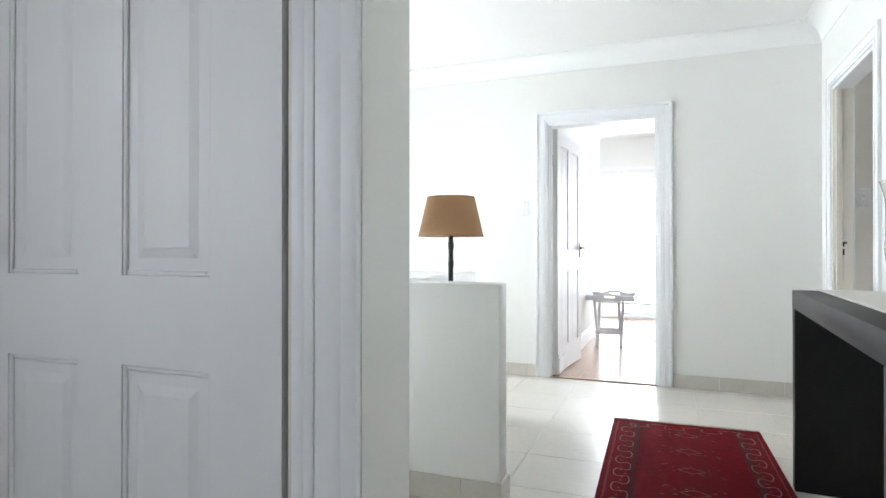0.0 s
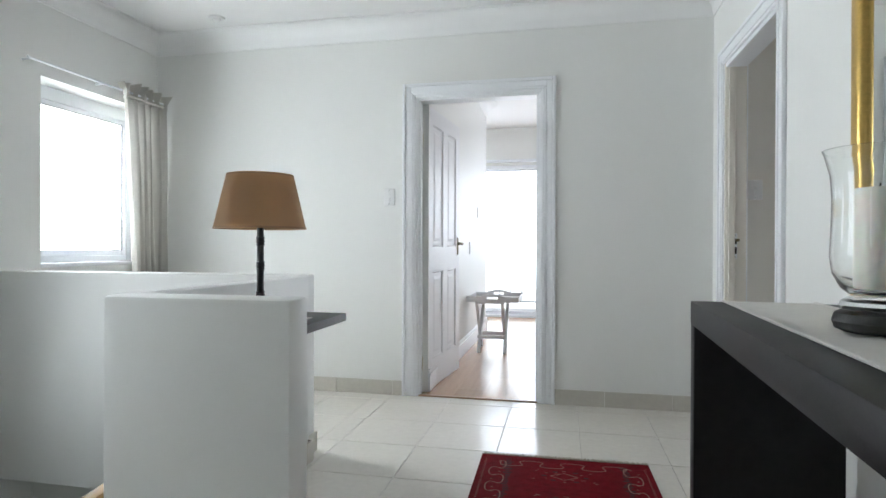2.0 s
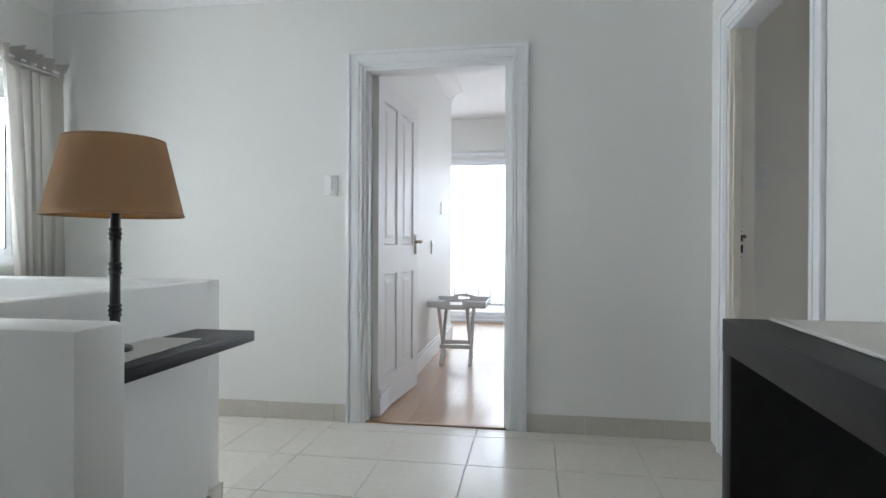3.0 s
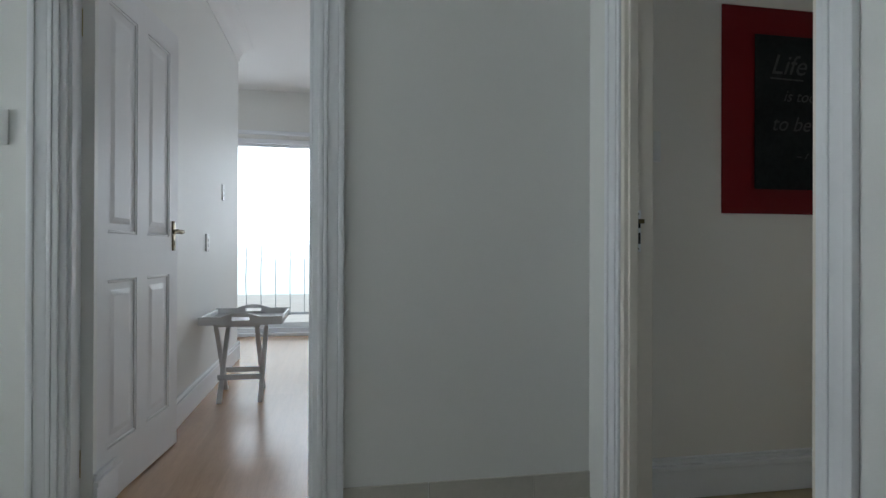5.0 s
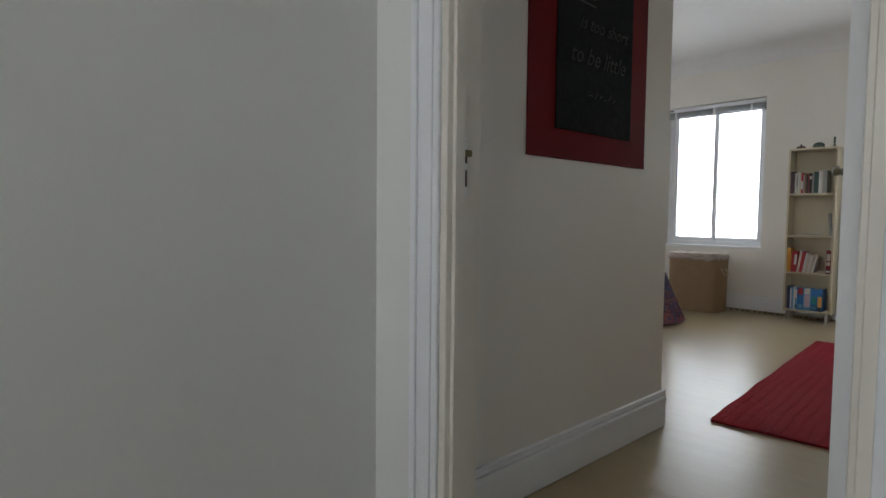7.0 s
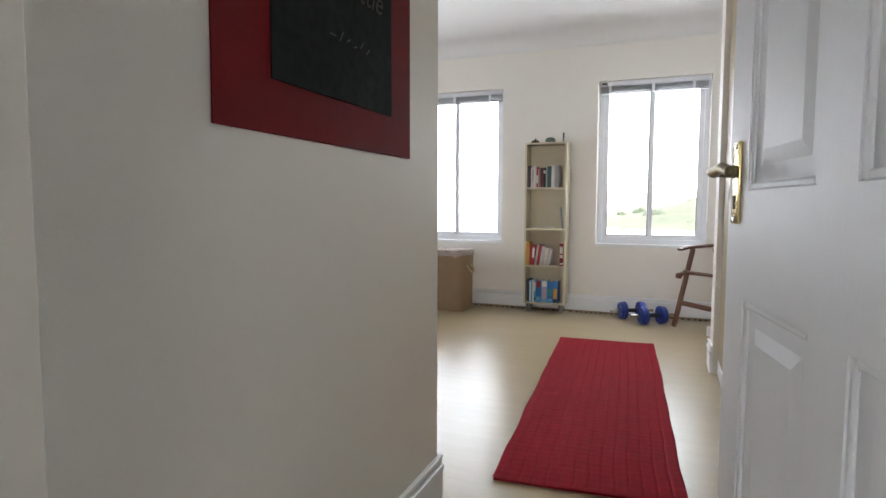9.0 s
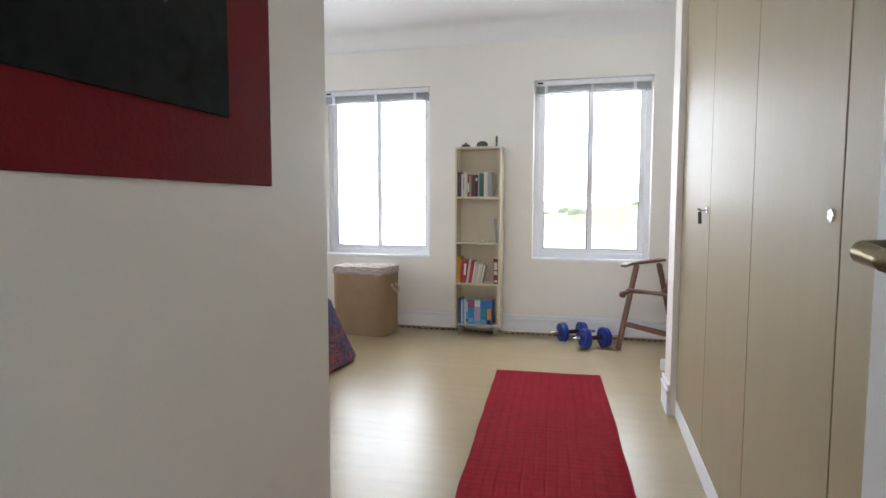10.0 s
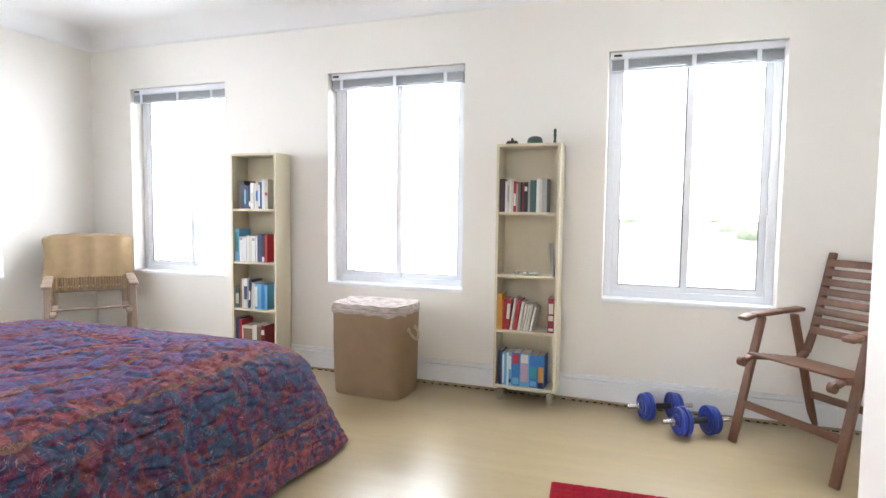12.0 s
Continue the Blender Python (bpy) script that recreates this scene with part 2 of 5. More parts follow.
def cornice(bm, a, b, inward, r=0.13, plain=False, top=CEIL):
    """A coved cornice along a wall's top from a to b."""
    a, b, n = Vector((*a, top)), Vector((*b, top)), Vector((*inward, 0))
    prof = [(0, -r), (0.008, -r), (0.008, -r + 0.012)]
    prof += [(0.012 + (r - 0.024) * (1 - math.cos(k * math.pi / 12)), -r + 0.02 + (r - 0.032) * math.sin(k * math.pi / 12)) for k in range(7)]
    prof += [(r - 0.012, -0.008), (r, -0.008), (r, 0)]
    if plain:
        prof = [(r * (1 - math.cos(k * math.pi / 16)), -r + r * math.sin(k * math.pi / 16)) for k in range(9)]
    rows = [[bm.verts.new(p + n * u + Vector((0, 0, v))) for u, v in prof] for p in (a, b)]
    for i in range(len(prof) - 1):
        bm.faces.new((rows[0][i], rows[0][i + 1], rows[1][i + 1], rows[1][i]))


def cornices(name, label, runs):
    bm = bmesh.new()
    for run in runs:
        cornice(bm, *run)
    return structure(name, bm, CEILING, label, "cornice")


cornices("cornice_landing", "white coved plaster cornice", [((-3.0, 4.0), (RX, 4.0), (0, -1)), ((RX, 4.0), (RX, -1.7), (-1, 0)), ((-3.0, 0.5), (-3.0, 4.0), (1, 0)), ((-0.574, 0.5), (-3.0, 0.5), (0, 1))])
cornices("cornice_bedroom", "white coved plaster cornice", [((WX, 2.02), (WX, 8.03), (-1, 0), 0.15, True), ((2.44, 8.03), (WX, 8.03), (0, -1), 0.15, True), ((2.45, 3.915), (2.45, 8.03), (1, 0), 0.15, True), ((1.06, 3.915), (2.45, 3.915), (0, -1), 0.15, True)])
cornices("cornice_room", "white coved plaster cornice", [((-0.9, 4.12), (-0.9, 7.2), (1, 0), 0.13, False, RCEIL)])


def skirting(name, label, runs, h=0.165):
    """A moulded white skirting board along runs of (x0, x1, y0, y1, facing)."""
    bm = bmesh.new()
    for x0, x1, y0, y1, f in runs:
        for d, z0, z1 in ((0.016, 0, h - 0.05), (0.02, h - 0.055, h - 0.03), (0.012, h - 0.03, h - 0.012), (0.016, h - 0.012, h)):
            dx, dy = f[0] * d, f[1] * d
            box(bm, min(x0, x0 + dx), max(x1, x1 + dx), min(y0, y0 + dy), max(y1, y1 + dy), z0 + 0.002, z1, 0.003, 1)
    return structure(name, bm, TRIM, label, "baseboard")


skirting("baseboard_bedroom", "white moulded wooden skirting board", [(WX, WX, 2.02, 8.03, (-1, 0)), (2.44, WX, 8.03, 8.03, (0, -1)), (2.45, 2.45, 3.915, 8.03, (1, 0)), (1.06, 2.465, 3.915, 3.915, (0, -1)),
         (4.44, 4.676, 2.955, 2.955, (0, 1)), (4.66, 4.66, 2.02, 2.955, (1, 0))])
bm = bmesh.new()
box(bm, WX - 0.036, WX - 0.0205, 2.02, 8.03, 0.006, 0.02, 0.005)
structure("trim_floor_bead", bm, BIRCH, "thin birch bead at the foot of the skirting", "trim")
# Dark dashes laid under the bead in place of its shadow gap
bm = bmesh.new()
rng = random.Random(12)
y = 2.05
while y < 7.95:
    l = rng.uniform(0.012, 0.035)
    box(bm, WX - 0.034, WX - 0.0215, y, y + l, 0.0, 0.007)
    y += l + rng.uniform(0.015, 0.04)
structure("trim_floor_gap", bm, DARK, "dark dashes drawn as the shadow gap under the floor bead", "trim")
skirting("baseboard_room", "white moulded wooden skirting board", [(-0.9, -0.9, 4.12, 7.216, (1, 0)), (-1.05, -0.88, 7.2, 7.2, (0, 1))])


def casing(name, m, w, h, label, t=0.12, aw=1.0, jamb=TRIM):
    """A door's jambs and moulded architraves on both faces; local x across, y through the wall, z up."""
    hold = tagged(new(name), label, "door frame", kind="structure")
    hold.matrix_world = m
    for side, x in ((-1, 0.0), (1, w)):
        bm = bmesh.new()
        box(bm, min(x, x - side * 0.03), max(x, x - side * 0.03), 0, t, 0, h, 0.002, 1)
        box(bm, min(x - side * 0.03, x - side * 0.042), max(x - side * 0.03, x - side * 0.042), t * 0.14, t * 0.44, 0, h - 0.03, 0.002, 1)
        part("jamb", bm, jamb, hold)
    bm = bmesh.new()
    box(bm, 0.03, w - 0.03, 0, t, h - 0.03, h, 0.002, 1)
    part("head", bm, TRIM, hold)
    for face, y in ((-1, 0.0), (1, t)):
        for piece in (-1, 1, 0):
            bm = bmesh.new()
            for o0, o1, d in ((aw * p, aw * q, d) for p, q, d in ((-0.012, 0.012, 0.012), (0.012, 0.03, 0.0155), (0.03, 0.078, 0.0125), (0.078, 0.105, 0.019))):
                y0, y1 = min(y, y + face * d), max(y, y + face * d)
                if piece:
                    xa, xb = (-o1, -o0) if piece < 0 else (w + o0, w + o1)
                    box(bm, xa, xb, y0, y1, 0, h + o1, 0.003, 2)
                else:
                    box(bm, -o0, w + o0, y0, y1, h + o0, h + o1, 0.002, 1)
            part("architrave", bm, TRIM, hold)
    return hold


def lever_handle(parent, x, y, z, face, turn, aged=False):
    """Long brass plate with a curved lever and a keyhole, on the face that looks along y."""
    bm = bmesh.new()
    box(bm, x - 0.021, x + 0.021, min(y, y + face * 0.006), max(y, y + face * 0.006), z - 0.092, z + 0.052, 0.003)
    plate = part("handle_plate", bm, OLDBRASS if aged else BRASS, parent, "aged dull brass handle plate" if aged else "polished brass handle plate")
    bm = bmesh.new()
    rod(bm, (x, y, z), (x, y + face * 0.045, z), 0.012, 0.009)
    pts = [(x, y + face * 0.045, z), (x + turn * 0.035, y + face * 0.05, z - 0.004), (x + turn * 0.075, y + face * 0.047, z + 0.002), (x + turn * 0.11, y + face * 0.044, z - 0.006)]
    for a, b in zip(pts, pts[1:]):
        rod(bm, a, b, 0.0095, 0.0085, 10)
    bmesh.ops.create_icosphere(bm, subdivisions=2, radius=0.0095, matrix=Matrix.Translation(pts[-1]))
    part("lever", bm, OLDBRASS, plate, "curved aged brass lever")
    bm = bmesh.new()
    rod(bm, (x, y, z - 0.048), (x, y + face * 0.0075, z - 0.048), 0.006, None, 10)
    box(bm, x - 0.0025, x + 0.0025, min(y, y + face * 0.0075), max(y, y + face * 0.0075), z - 0.066, z - 0.048)
    part("keyhole", bm, DARK, plate)
    for dz in (-0.083, 0.043):
        bm = bmesh.new()
        rod(bm, (x, y, z + dz), (x, y + face * 0.008, z + dz), 0.004, None, 8)
        part("screw", bm, STEEL, plate)


def door_leaf(name, m, w, h, label, faces=(-1, 1), t=0.04, st=0.105, mid=0.10, rail=(0.835, 1.02), aged=False):
    """A four-panel door, hinged at local x = 0, panels on both faces."""
    leaf = thing(name, m, label, "door")
    leaf["kind"] = "structure"
    pw = (w - 2 * st - mid) / 2
    bm = bmesh.new()
    for x0, x1 in ((0, st), (st + pw, st + pw + mid), (w - st, w)):
        box(bm, x0, x1, 0, t, 0.006, h)
    for z0, z1 in ((0.006, 0.21), rail, (h - 0.115, h)):
        for x0 in (st, st + pw + mid):
            box(bm, x0, x0 + pw, 0, t, z0, z1)
    part("leaf_frame", bm, DOOR, leaf)
    for x0 in (st, st + pw + mid):
        for z0, z1 in ((0.21, rail[0]), (rail[1], h - 0.115)):
            bm = bmesh.new()
            box(bm, x0, x0 + pw, 0.009, t - 0.009, z0, z1)
            for y0, y1 in ((0.004, 0.010), (t - 0.010, t - 0.004)):
                made = box(bm, x0 + 0.035, x0 + pw - 0.035, y0, y1, z0 + 0.035, z1 - 0.035)
                outer = min(y0, y1) if y0 < t / 2 else max(y0, y1)
                for v in made:
                    if abs(v.co.y - outer) < 1e-6:
                        v.co.x += 0.028 * (1 if v.co.x < x0 + pw / 2 else -1)
                        v.co.z += 0.028 * (1 if v.co.z < (z0 + z1) / 2 else -1)
            part("door_panel", bm, DOOR, leaf).data.shade_flat()
            bm = bmesh.new()
            for y0, y1 in ((0.002, 0.010), (t - 0.010, t - 0.002)):
                for a, b, c, d in ((x0, x0 + 0.012, z0, z1), (x0 + pw - 0.012, x0 + pw, z0, z1), (x0 + 0.012, x0 + pw - 0.012, z0, z0 + 0.012), (x0 + 0.012, x0 + pw - 0.012, z1 - 0.012, z1)):
                    box(bm, a, b, y0, y1, c, d, 0.003, 1)
            part("panel_bead", bm, DOOR, leaf)
    for f in faces:
        lever_handle(leaf, w - 0.055, 0 if f < 0 else t, 1.055, f, -1, aged)
    for z in (0.2, h - 0.25):
        bm = bmesh.new()
        rod(bm, (-0.004, t / 2 + 0.024, z - 0.05), (-0.004, t / 2 + 0.024, z + 0.05), 0.007, None, 10)
        part("hinge", bm, BRASS, leaf)
    return leaf


casing("door_frame_1", pose(-0.972, 4.0, 0), 0.872, 2.07, "white moulded architrave round the balcony room door", aw=0.8)
casing("door_frame_2", pose(RX, 3.755, 0, 0, 0, -90), 0.87, 2.10, "white moulded architrave round the bedroom door", t=0.113, aw=0.8, jamb=TRIM_BOUNCE_SHADE)
casing("door_frame_3", pose(-1.83, 0.29, 0), 1.119, 2.07, "white moulded architrave round a closed door", t=0.1, aw=1.28, jamb=TRIM_BOUNCE_SHADE)
door_leaf("door_1", pose(-0.903, 4.12, 0.004, 0, 0, 84.5), 0.815, 2.03, "white four-panel door standing open into the balcony room", rail=(0.85, 1.03), aged=True)
door_leaf("door_2", pose(1.09, 2.935, 0, 0, 0, 9.7), 0.85, 2.05, "white four-panel door with brass handle, standing open")
leaf3 = door_leaf("door_3", pose(-1.795, 0.30, 0), 1.03, 2.03, "closed white four-panel door on the landing", faces=(), st=0.185, mid=0.14, rail=(0.76, 0.965))
lever_handle(leaf3, 0.055, 0, 1.055, -1, 1)


# keeps of the lock in the bedroom door's jamb
keep = thing("strike_plate", pose(0.999, 3.725, 1.055), "white painted lock keep with dark slots in the jamb", "lock keep")
bm = bmesh.new()
box(bm, -0.012, 0.012, -0.004, 0.0, -0.085, 0.06, 0.001, 1)
part("plate", bm, TRIM, keep)
for z0, z1 in ((-0.058, -0.018), (-0.002, 0.03)):
    bm = bmesh.new()
    box(bm, -0.009, 0.009, -0.0055, -0.003, z0, z1)
    part("slot", bm, DARK, keep)
bm = bmesh.new()
box(bm, 0.002, 0.024, -0.0085, -0.003, 0.014, 0.03, 0.002, 1)
part("lip", bm, OLDBRASS, keep, "bent brass lip")
for z in (-0.075, 0.048):
    bm = bmesh.new()
    rod(bm, (0, -0.003, z), (0, -0.0055, z), 0.0035, None, 8)
    part("screw", bm, OLDBRASS, keep)


def casement(name, m, w, h, label, blind=True, depth=0.115, split=0.52, top=0.045):
    """A white aluminium window of one or two panes, local x across, y outwards, in a recess."""
    win = thing(name, m, label, "window")
    win["kind"] = "structure"
    y0, y1 = depth, depth + 0.05
    bm = bmesh.new()
    for b in ((0, 0.045, 0, h), (w - 0.045, w, 0, h), (0.045, w - 0.045, 0, 0.045), (0.045, w - 0.045, h - top, h)):
        box(bm, b[0], b[1], y0, y1, b[2], b[3], 0.003, 1)
    part("window_frame", bm, ALU, win)
    c = w * split
    for x0, x1, dy in (((0.045, c + 0.03, 0.0), (c - 0.02, w - 0.045, 0.02)) if split < 1 else ((0.045, w - 0.045, 0.0),)):
        bm = bmesh.new()
        for b in ((x0, x0 + 0.04, 0.045, h - top), (x1 - 0.04, x1, 0.045, h - top), (x0 + 0.04, x1 - 0.04, 0.045, 0.08), (x0 + 0.04, x1 - 0.04, h - top - 0.035, h - top)):
            box(bm, b[0], b[1], y0 + 0.006 + dy, y0 + 0.024 + dy, b[2], b[3], 0.002, 1)
        sash = part("sash", bm, ALU, win)
        bm = bmesh.new()
        box(bm, x0 + 0.036, x1 - 0.036, y0 + 0.013 + dy, y0 + 0.017 + dy, 0.076, h - top - 0.031)
        pane = part("pane", bm, GLASS, sash)
        pane.visible_shadow = False
        bm = bmesh.new()
        for b in ((x0 + 0.038, x0 + 0.042, 0.08, h - top - 0.035), (x1 - 0.042, x1 - 0.038, 0.08, h - top - 0.035), (x0 + 0.04, x1 - 0.04, 0.078, 0.082), (x0 + 0.04, x1 - 0.04, h - top - 0.037, h - top - 0.033)):
            box(bm, b[0], b[1], y0 + 0.004 + dy, y0 + 0.012 + dy, b[2], b[3])
        part("gasket", bm, DARK, sash)
    bm = bmesh.new()
    box(bm, 0.0, w, -0.003, y0, -0.02, 0.004, 0.002)
    part("window_sill", bm, TRIM, win)
    if blind:
        bl = thing("venetian_blind", m @ pose(0, 0, h), "raised white and grey venetian blind at the window head", "blind", "venetian blinds")
        bm = bmesh.new()
        box(bm, 0.012, w - 0.012, 0.02, 0.062, -0.045, -0.003, 0.004)
        part("headrail", bm, ALU, bl)
        for k in range(7):
            bm = bmesh.new()
            box(bm, 0.02, w - 0.02, 0.016, 0.066, -0.055 - k * 0.0072, -0.0515 - k * 0.0072)
            part("slat", bm, SLAT, bl, "grey slat" if k == 0 else "")
        bm = bmesh.new()
        box(bm, 0.018, w - 0.018, 0.018, 0.064, -0.114, -0.104, 0.003)
        part("bottom_rail", bm, SLAT, bl)
        for x in (0.1, w / 2, w - 0.14):
            bm = bmesh.new()
            box(bm, x - 0.012, x + 0.012, 0.0135, 0.0155, -0.116, -0.047)
            part("ladder_tape", bm, ALU, bl)
        bm = bmesh.new()
        box(bm, 0.03, 0.075, 0.01, 0.02, -0.03, -0.018, 0.002)
        part("cord_lock", bm, DARK, bl)
    return win


SLAT = material("blind_slat", (0.42, 0.44, 0.46), 0.4, spread=0.05)
for k, (a, b) in enumerate(WINDOWS):
    casement(f"window_{k + 1}", pose(WX, b, WZ0, 0, 0, -90), b - a, WZ1 - WZ0, "white aluminium sliding window over a white sill", split=0.53 if k == 2 else 0.485)
casement("window_4", pose(4.5, 8.03, WZ0), 0.95, WZ1 - WZ0, "white aluminium window in the north wall")
casement("window_7", pose(-2.03, -1.6, 0.8, 0, 0, 90), 1.1, 1.3, "white window behind the landing", blind=False, depth=0.05)
casement("window_6", pose(-3.0, 1.0, 0.5, 0, 0, 90), 1.2, 1.54, "white window lighting the stairwell", blind=False, depth=0.165)
casement("window_5", pose(-3.0, 3.0, 0.92, 0, 0, 90), 0.92, 1.12, "white window above the stairwell", blind=False, depth=0.165, split=1, top=0.085)

# sliding glass door of the balcony room
slide = thing("sliding_door", pose(-2.18, 8.57, 0), "white aluminium sliding glass door to a balcony", "door")
slide["kind"] = "structure"
bm = bmesh.new()
for b in ((0, 0.05, 0, 2.22), (4.33, 4.38, 0, 2.22), (0.05, 4.33, 0, 0.035), (0.05, 4.33, 2.17, 2.22)):
    box(bm, b[0], b[1], 0, 0.1, b[2], b[3], 0.003, 1)
part("door_track_frame", bm, ALU, slide)
for x0, x1, dy in ((0.05, 0.98, 0.02), (0.93, 2.65, 0.06), (2.6, 4.33, 0.02)):
    bm = bmesh.new()
    for b in ((x0, x0 + 0.05, 0.035, 2.17), (x1 - 0.05, x1, 0.035, 2.17), (x0 + 0.05, x1 - 0.05, 0.035, 0.085), (x0 + 0.05, x1 - 0.05, 2.14, 2.17)):
        box(bm, b[0], b[1], dy, dy + 0.025, b[2], b[3], 0.002, 1)
    sash = part("sash", bm, ALU, slide)
    bm = bmesh.new()
    box(bm, x0 + 0.045, x1 - 0.045, dy + 0.01, dy + 0.015, 0.08, 2.145)
    part("pane", bm, GLASS, sash).visible_shadow = False
bm = bmesh.new()
box(bm, -2.1, 2.1, 8.50, 8.55, 2.26, 2.30, 0.004)
structure("trim_curtain_rail", bm, ALU, "white curtain rail above the sliding door", "curtain rail")

# ---- floors ----
slab("floor_landing_bed", GROUT, "grout bed of the tiled landing", "floor", (-1.215, 1.06, -1.82, 4.0, -0.2, -0.003), (-3.0, -1.215, 2.79, 4.0, -0.2, -0.003), (-2.15, -1.215, -1.82, 0.42, -0.2, -0.003), (1.0, 1.06, 2.9, 3.8, -0.2, -0.002))
slab("floor_bedroom_bed", JOINT, "underlay of the bedroom laminate", "floor", (1.06, WX, 1.9, 8.3, -0.2, -0.003))
slab("floor_room_bed", JOINT, "underlay of the balcony room laminate", "floor", (-2.3, 2.2, 4.0, 8.75, -0.2, -0.003))
slab("threshold", material("threshold_wood", (0.30, 0.17, 0.09), 0.4), "dark wooden strip in the doorway", "threshold", (-0.942, -0.13, 4.0, 4.035, 0.0, 0.008), bevel=0.003)


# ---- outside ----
# Ground and scrub albedos are raised to stand in for glare and haze
GRASS = material("glare_paled_sand_and_grass", (0.84, 0.83, 0.79), 0.9, spread=0.12, scale=0.05, fine=0.6, bump=0)
SCRUB = material("haze_paled_scrub", (0.56, 0.62, 0.44), 0.9, spread=0.25, scale=0.1, fine=1.2, bump=0)
bm = bmesh.new()
bmesh.ops.create_grid(bm, x_segments=40, y_segments=40, size=2500)
bmesh.ops.translate(bm, verts=bm.verts, vec=(0, 0, -3.4))
structure("ground", bm, GRASS, "open ground falling away below the house, coloured pale for glare", "ground")
bm = bmesh.new()
bmesh.ops.create_grid(bm, x_segments=60, y_segments=60, size=70)
for v in bm.verts:
    d = math.hypot(v.co.x / 60, v.co.y / 60)
    v.co.z = 10 * max(0, 1 - d) ** 1.3 + (2.2 * noise.fractal(v.co * 0.06, 1.0, 2.0, 4) if d < 1 else 0) - 3.8
bmesh.ops.translate(bm, verts=bm.verts, vec=(160, -26, 0))
structure("backdrop_hill", bm, SCRUB, "distant green hillside with scrub, its colour lightened for haze", "hill")
# Emissive sheets added to whiten the horizon; the sky there renders too dim
SKYGLOW = bpy.data.materials.new("sky_glow_sheet")
SKYGLOW.use_nodes = True
SKYGLOW.node_tree.nodes["Principled BSDF"].inputs["Emission Color"].default_value = (0.90, 0.95, 1.0, 1)
SKYGLOW.node_tree.nodes["Principled BSDF"].inputs["Emission Strength"].default_value = 1.8
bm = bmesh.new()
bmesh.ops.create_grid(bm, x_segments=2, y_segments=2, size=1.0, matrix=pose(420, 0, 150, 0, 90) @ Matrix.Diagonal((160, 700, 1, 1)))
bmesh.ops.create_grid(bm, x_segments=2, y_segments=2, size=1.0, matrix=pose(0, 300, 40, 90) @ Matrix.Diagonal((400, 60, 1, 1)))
structure("backdrop_sky", bm, SKYGLOW, "glowing white sheets standing in for the bright distant sky", "sky")
# The water emits light to stand in for sunlit brightness on the sea
SEA = bpy.data.materials.new("glowing_sea")
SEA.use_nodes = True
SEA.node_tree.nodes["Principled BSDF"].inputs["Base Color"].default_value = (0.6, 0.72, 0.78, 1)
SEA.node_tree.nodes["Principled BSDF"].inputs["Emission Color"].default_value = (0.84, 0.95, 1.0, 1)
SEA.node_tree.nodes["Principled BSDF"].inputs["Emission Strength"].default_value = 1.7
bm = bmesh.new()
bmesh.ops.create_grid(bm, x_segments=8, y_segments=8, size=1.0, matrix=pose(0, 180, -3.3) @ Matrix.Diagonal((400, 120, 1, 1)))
structure("water", bm, SEA, "pale sea beyond the balcony, glowing in place of sunlight", "sea")
bm = bmesh.new()
rng = random.Random(5)
for k in range(60):
    x, y = 160 + rng.uniform(-55, 40), -26 + rng.uniform(-45, 45)
    d = math.hypot((x - 160) / 60, (y + 26) / 60)
    if d < 1:
        m = pose(x, y, 10 * (1 - d) ** 1.3 - 3.4, rng.uniform(0, 40), 0, rng.uniform(0, 360)) @ Matrix.Diagonal((rng.uniform(1, 2.4), rng.uniform(1, 2), rng.uniform(0.8, 1.8), 1))
        for v in bmesh.ops.create_icosphere(bm, subdivisions=2, radius=1.0, matrix=m)["verts"]:
            v.co += Vector([rng.uniform(-0.25, 0.25) for _ in range(3)])
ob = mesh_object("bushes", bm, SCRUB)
tagged(ob, "scattered green bushes on the far hillside, their colour lightened for haze", "bushes", kind="stuff")
slab("floor_balcony", material("balcony_tile", (0.55, 0.52, 0.47), 0.5), "pale tiled balcony floor", "floor", (-2.3, 2.3, 8.75, 10.1, -0.2, -0.03))
rail = thing("balcony_railing", pose(-2.3, 9.95, -0.03), "thin painted metal balcony railing with bowed bars", "railing")
RAILPAINT = material("rail_paint", (0.70, 0.72, 0.74), 0.5)
for z in (1.12, 0.14):
    bm = bmesh.new()
    bar(bm, (0, 0, z), (4.6, 0, z), 0.04, 0.03)
    part("rail", bm, RAILPAINT, rail)
for x in (0.05, 2.3, 4.55):
    bm = bmesh.new()
    bar(bm, (x, 0, 0.0), (x, 0, 1.12), 0.04, 0.04)
    part("post", bm, RAILPAINT, rail)
for k in range(24):
    x = 0.13 + k * 0.19
    bm = bmesh.new()
    bow = [(x, -0.09 * math.sin(math.pi * i / 6) ** 2 * (1 if i < 4 else 0.6), 0.14 + 0.163 * i) for i in range(7)]
    for a, b in zip(bow, bow[1:]):
        rod(bm, a, b, 0.006, None, 6)
    part("baluster", bm, RAILPAINT, rail)


# ---- landing things ----
def copied_mesh(name, me, loc, parent):
    ob = new(name, me)
    ob.location = loc
    ob.parent = parent
    return ob


CREAM = material("table_runner", (0.74, 0.72, 0.68), 0.9, spread=0.06, scale=14, fine=300, bump=0.5)
con = thing("console_table", pose(0.46, 2.235, 0, 0, 0, -2.95), "black-stained wooden console table with slab legs", "console table")
CL, CD, CH = 1.47, 0.44, 0.853
bm = bmesh.new()
box(bm, 0, CD, -CL, 0, CH - 0.078, CH, 0.003)
part("tabletop", bm, BLACKWOOD, con)
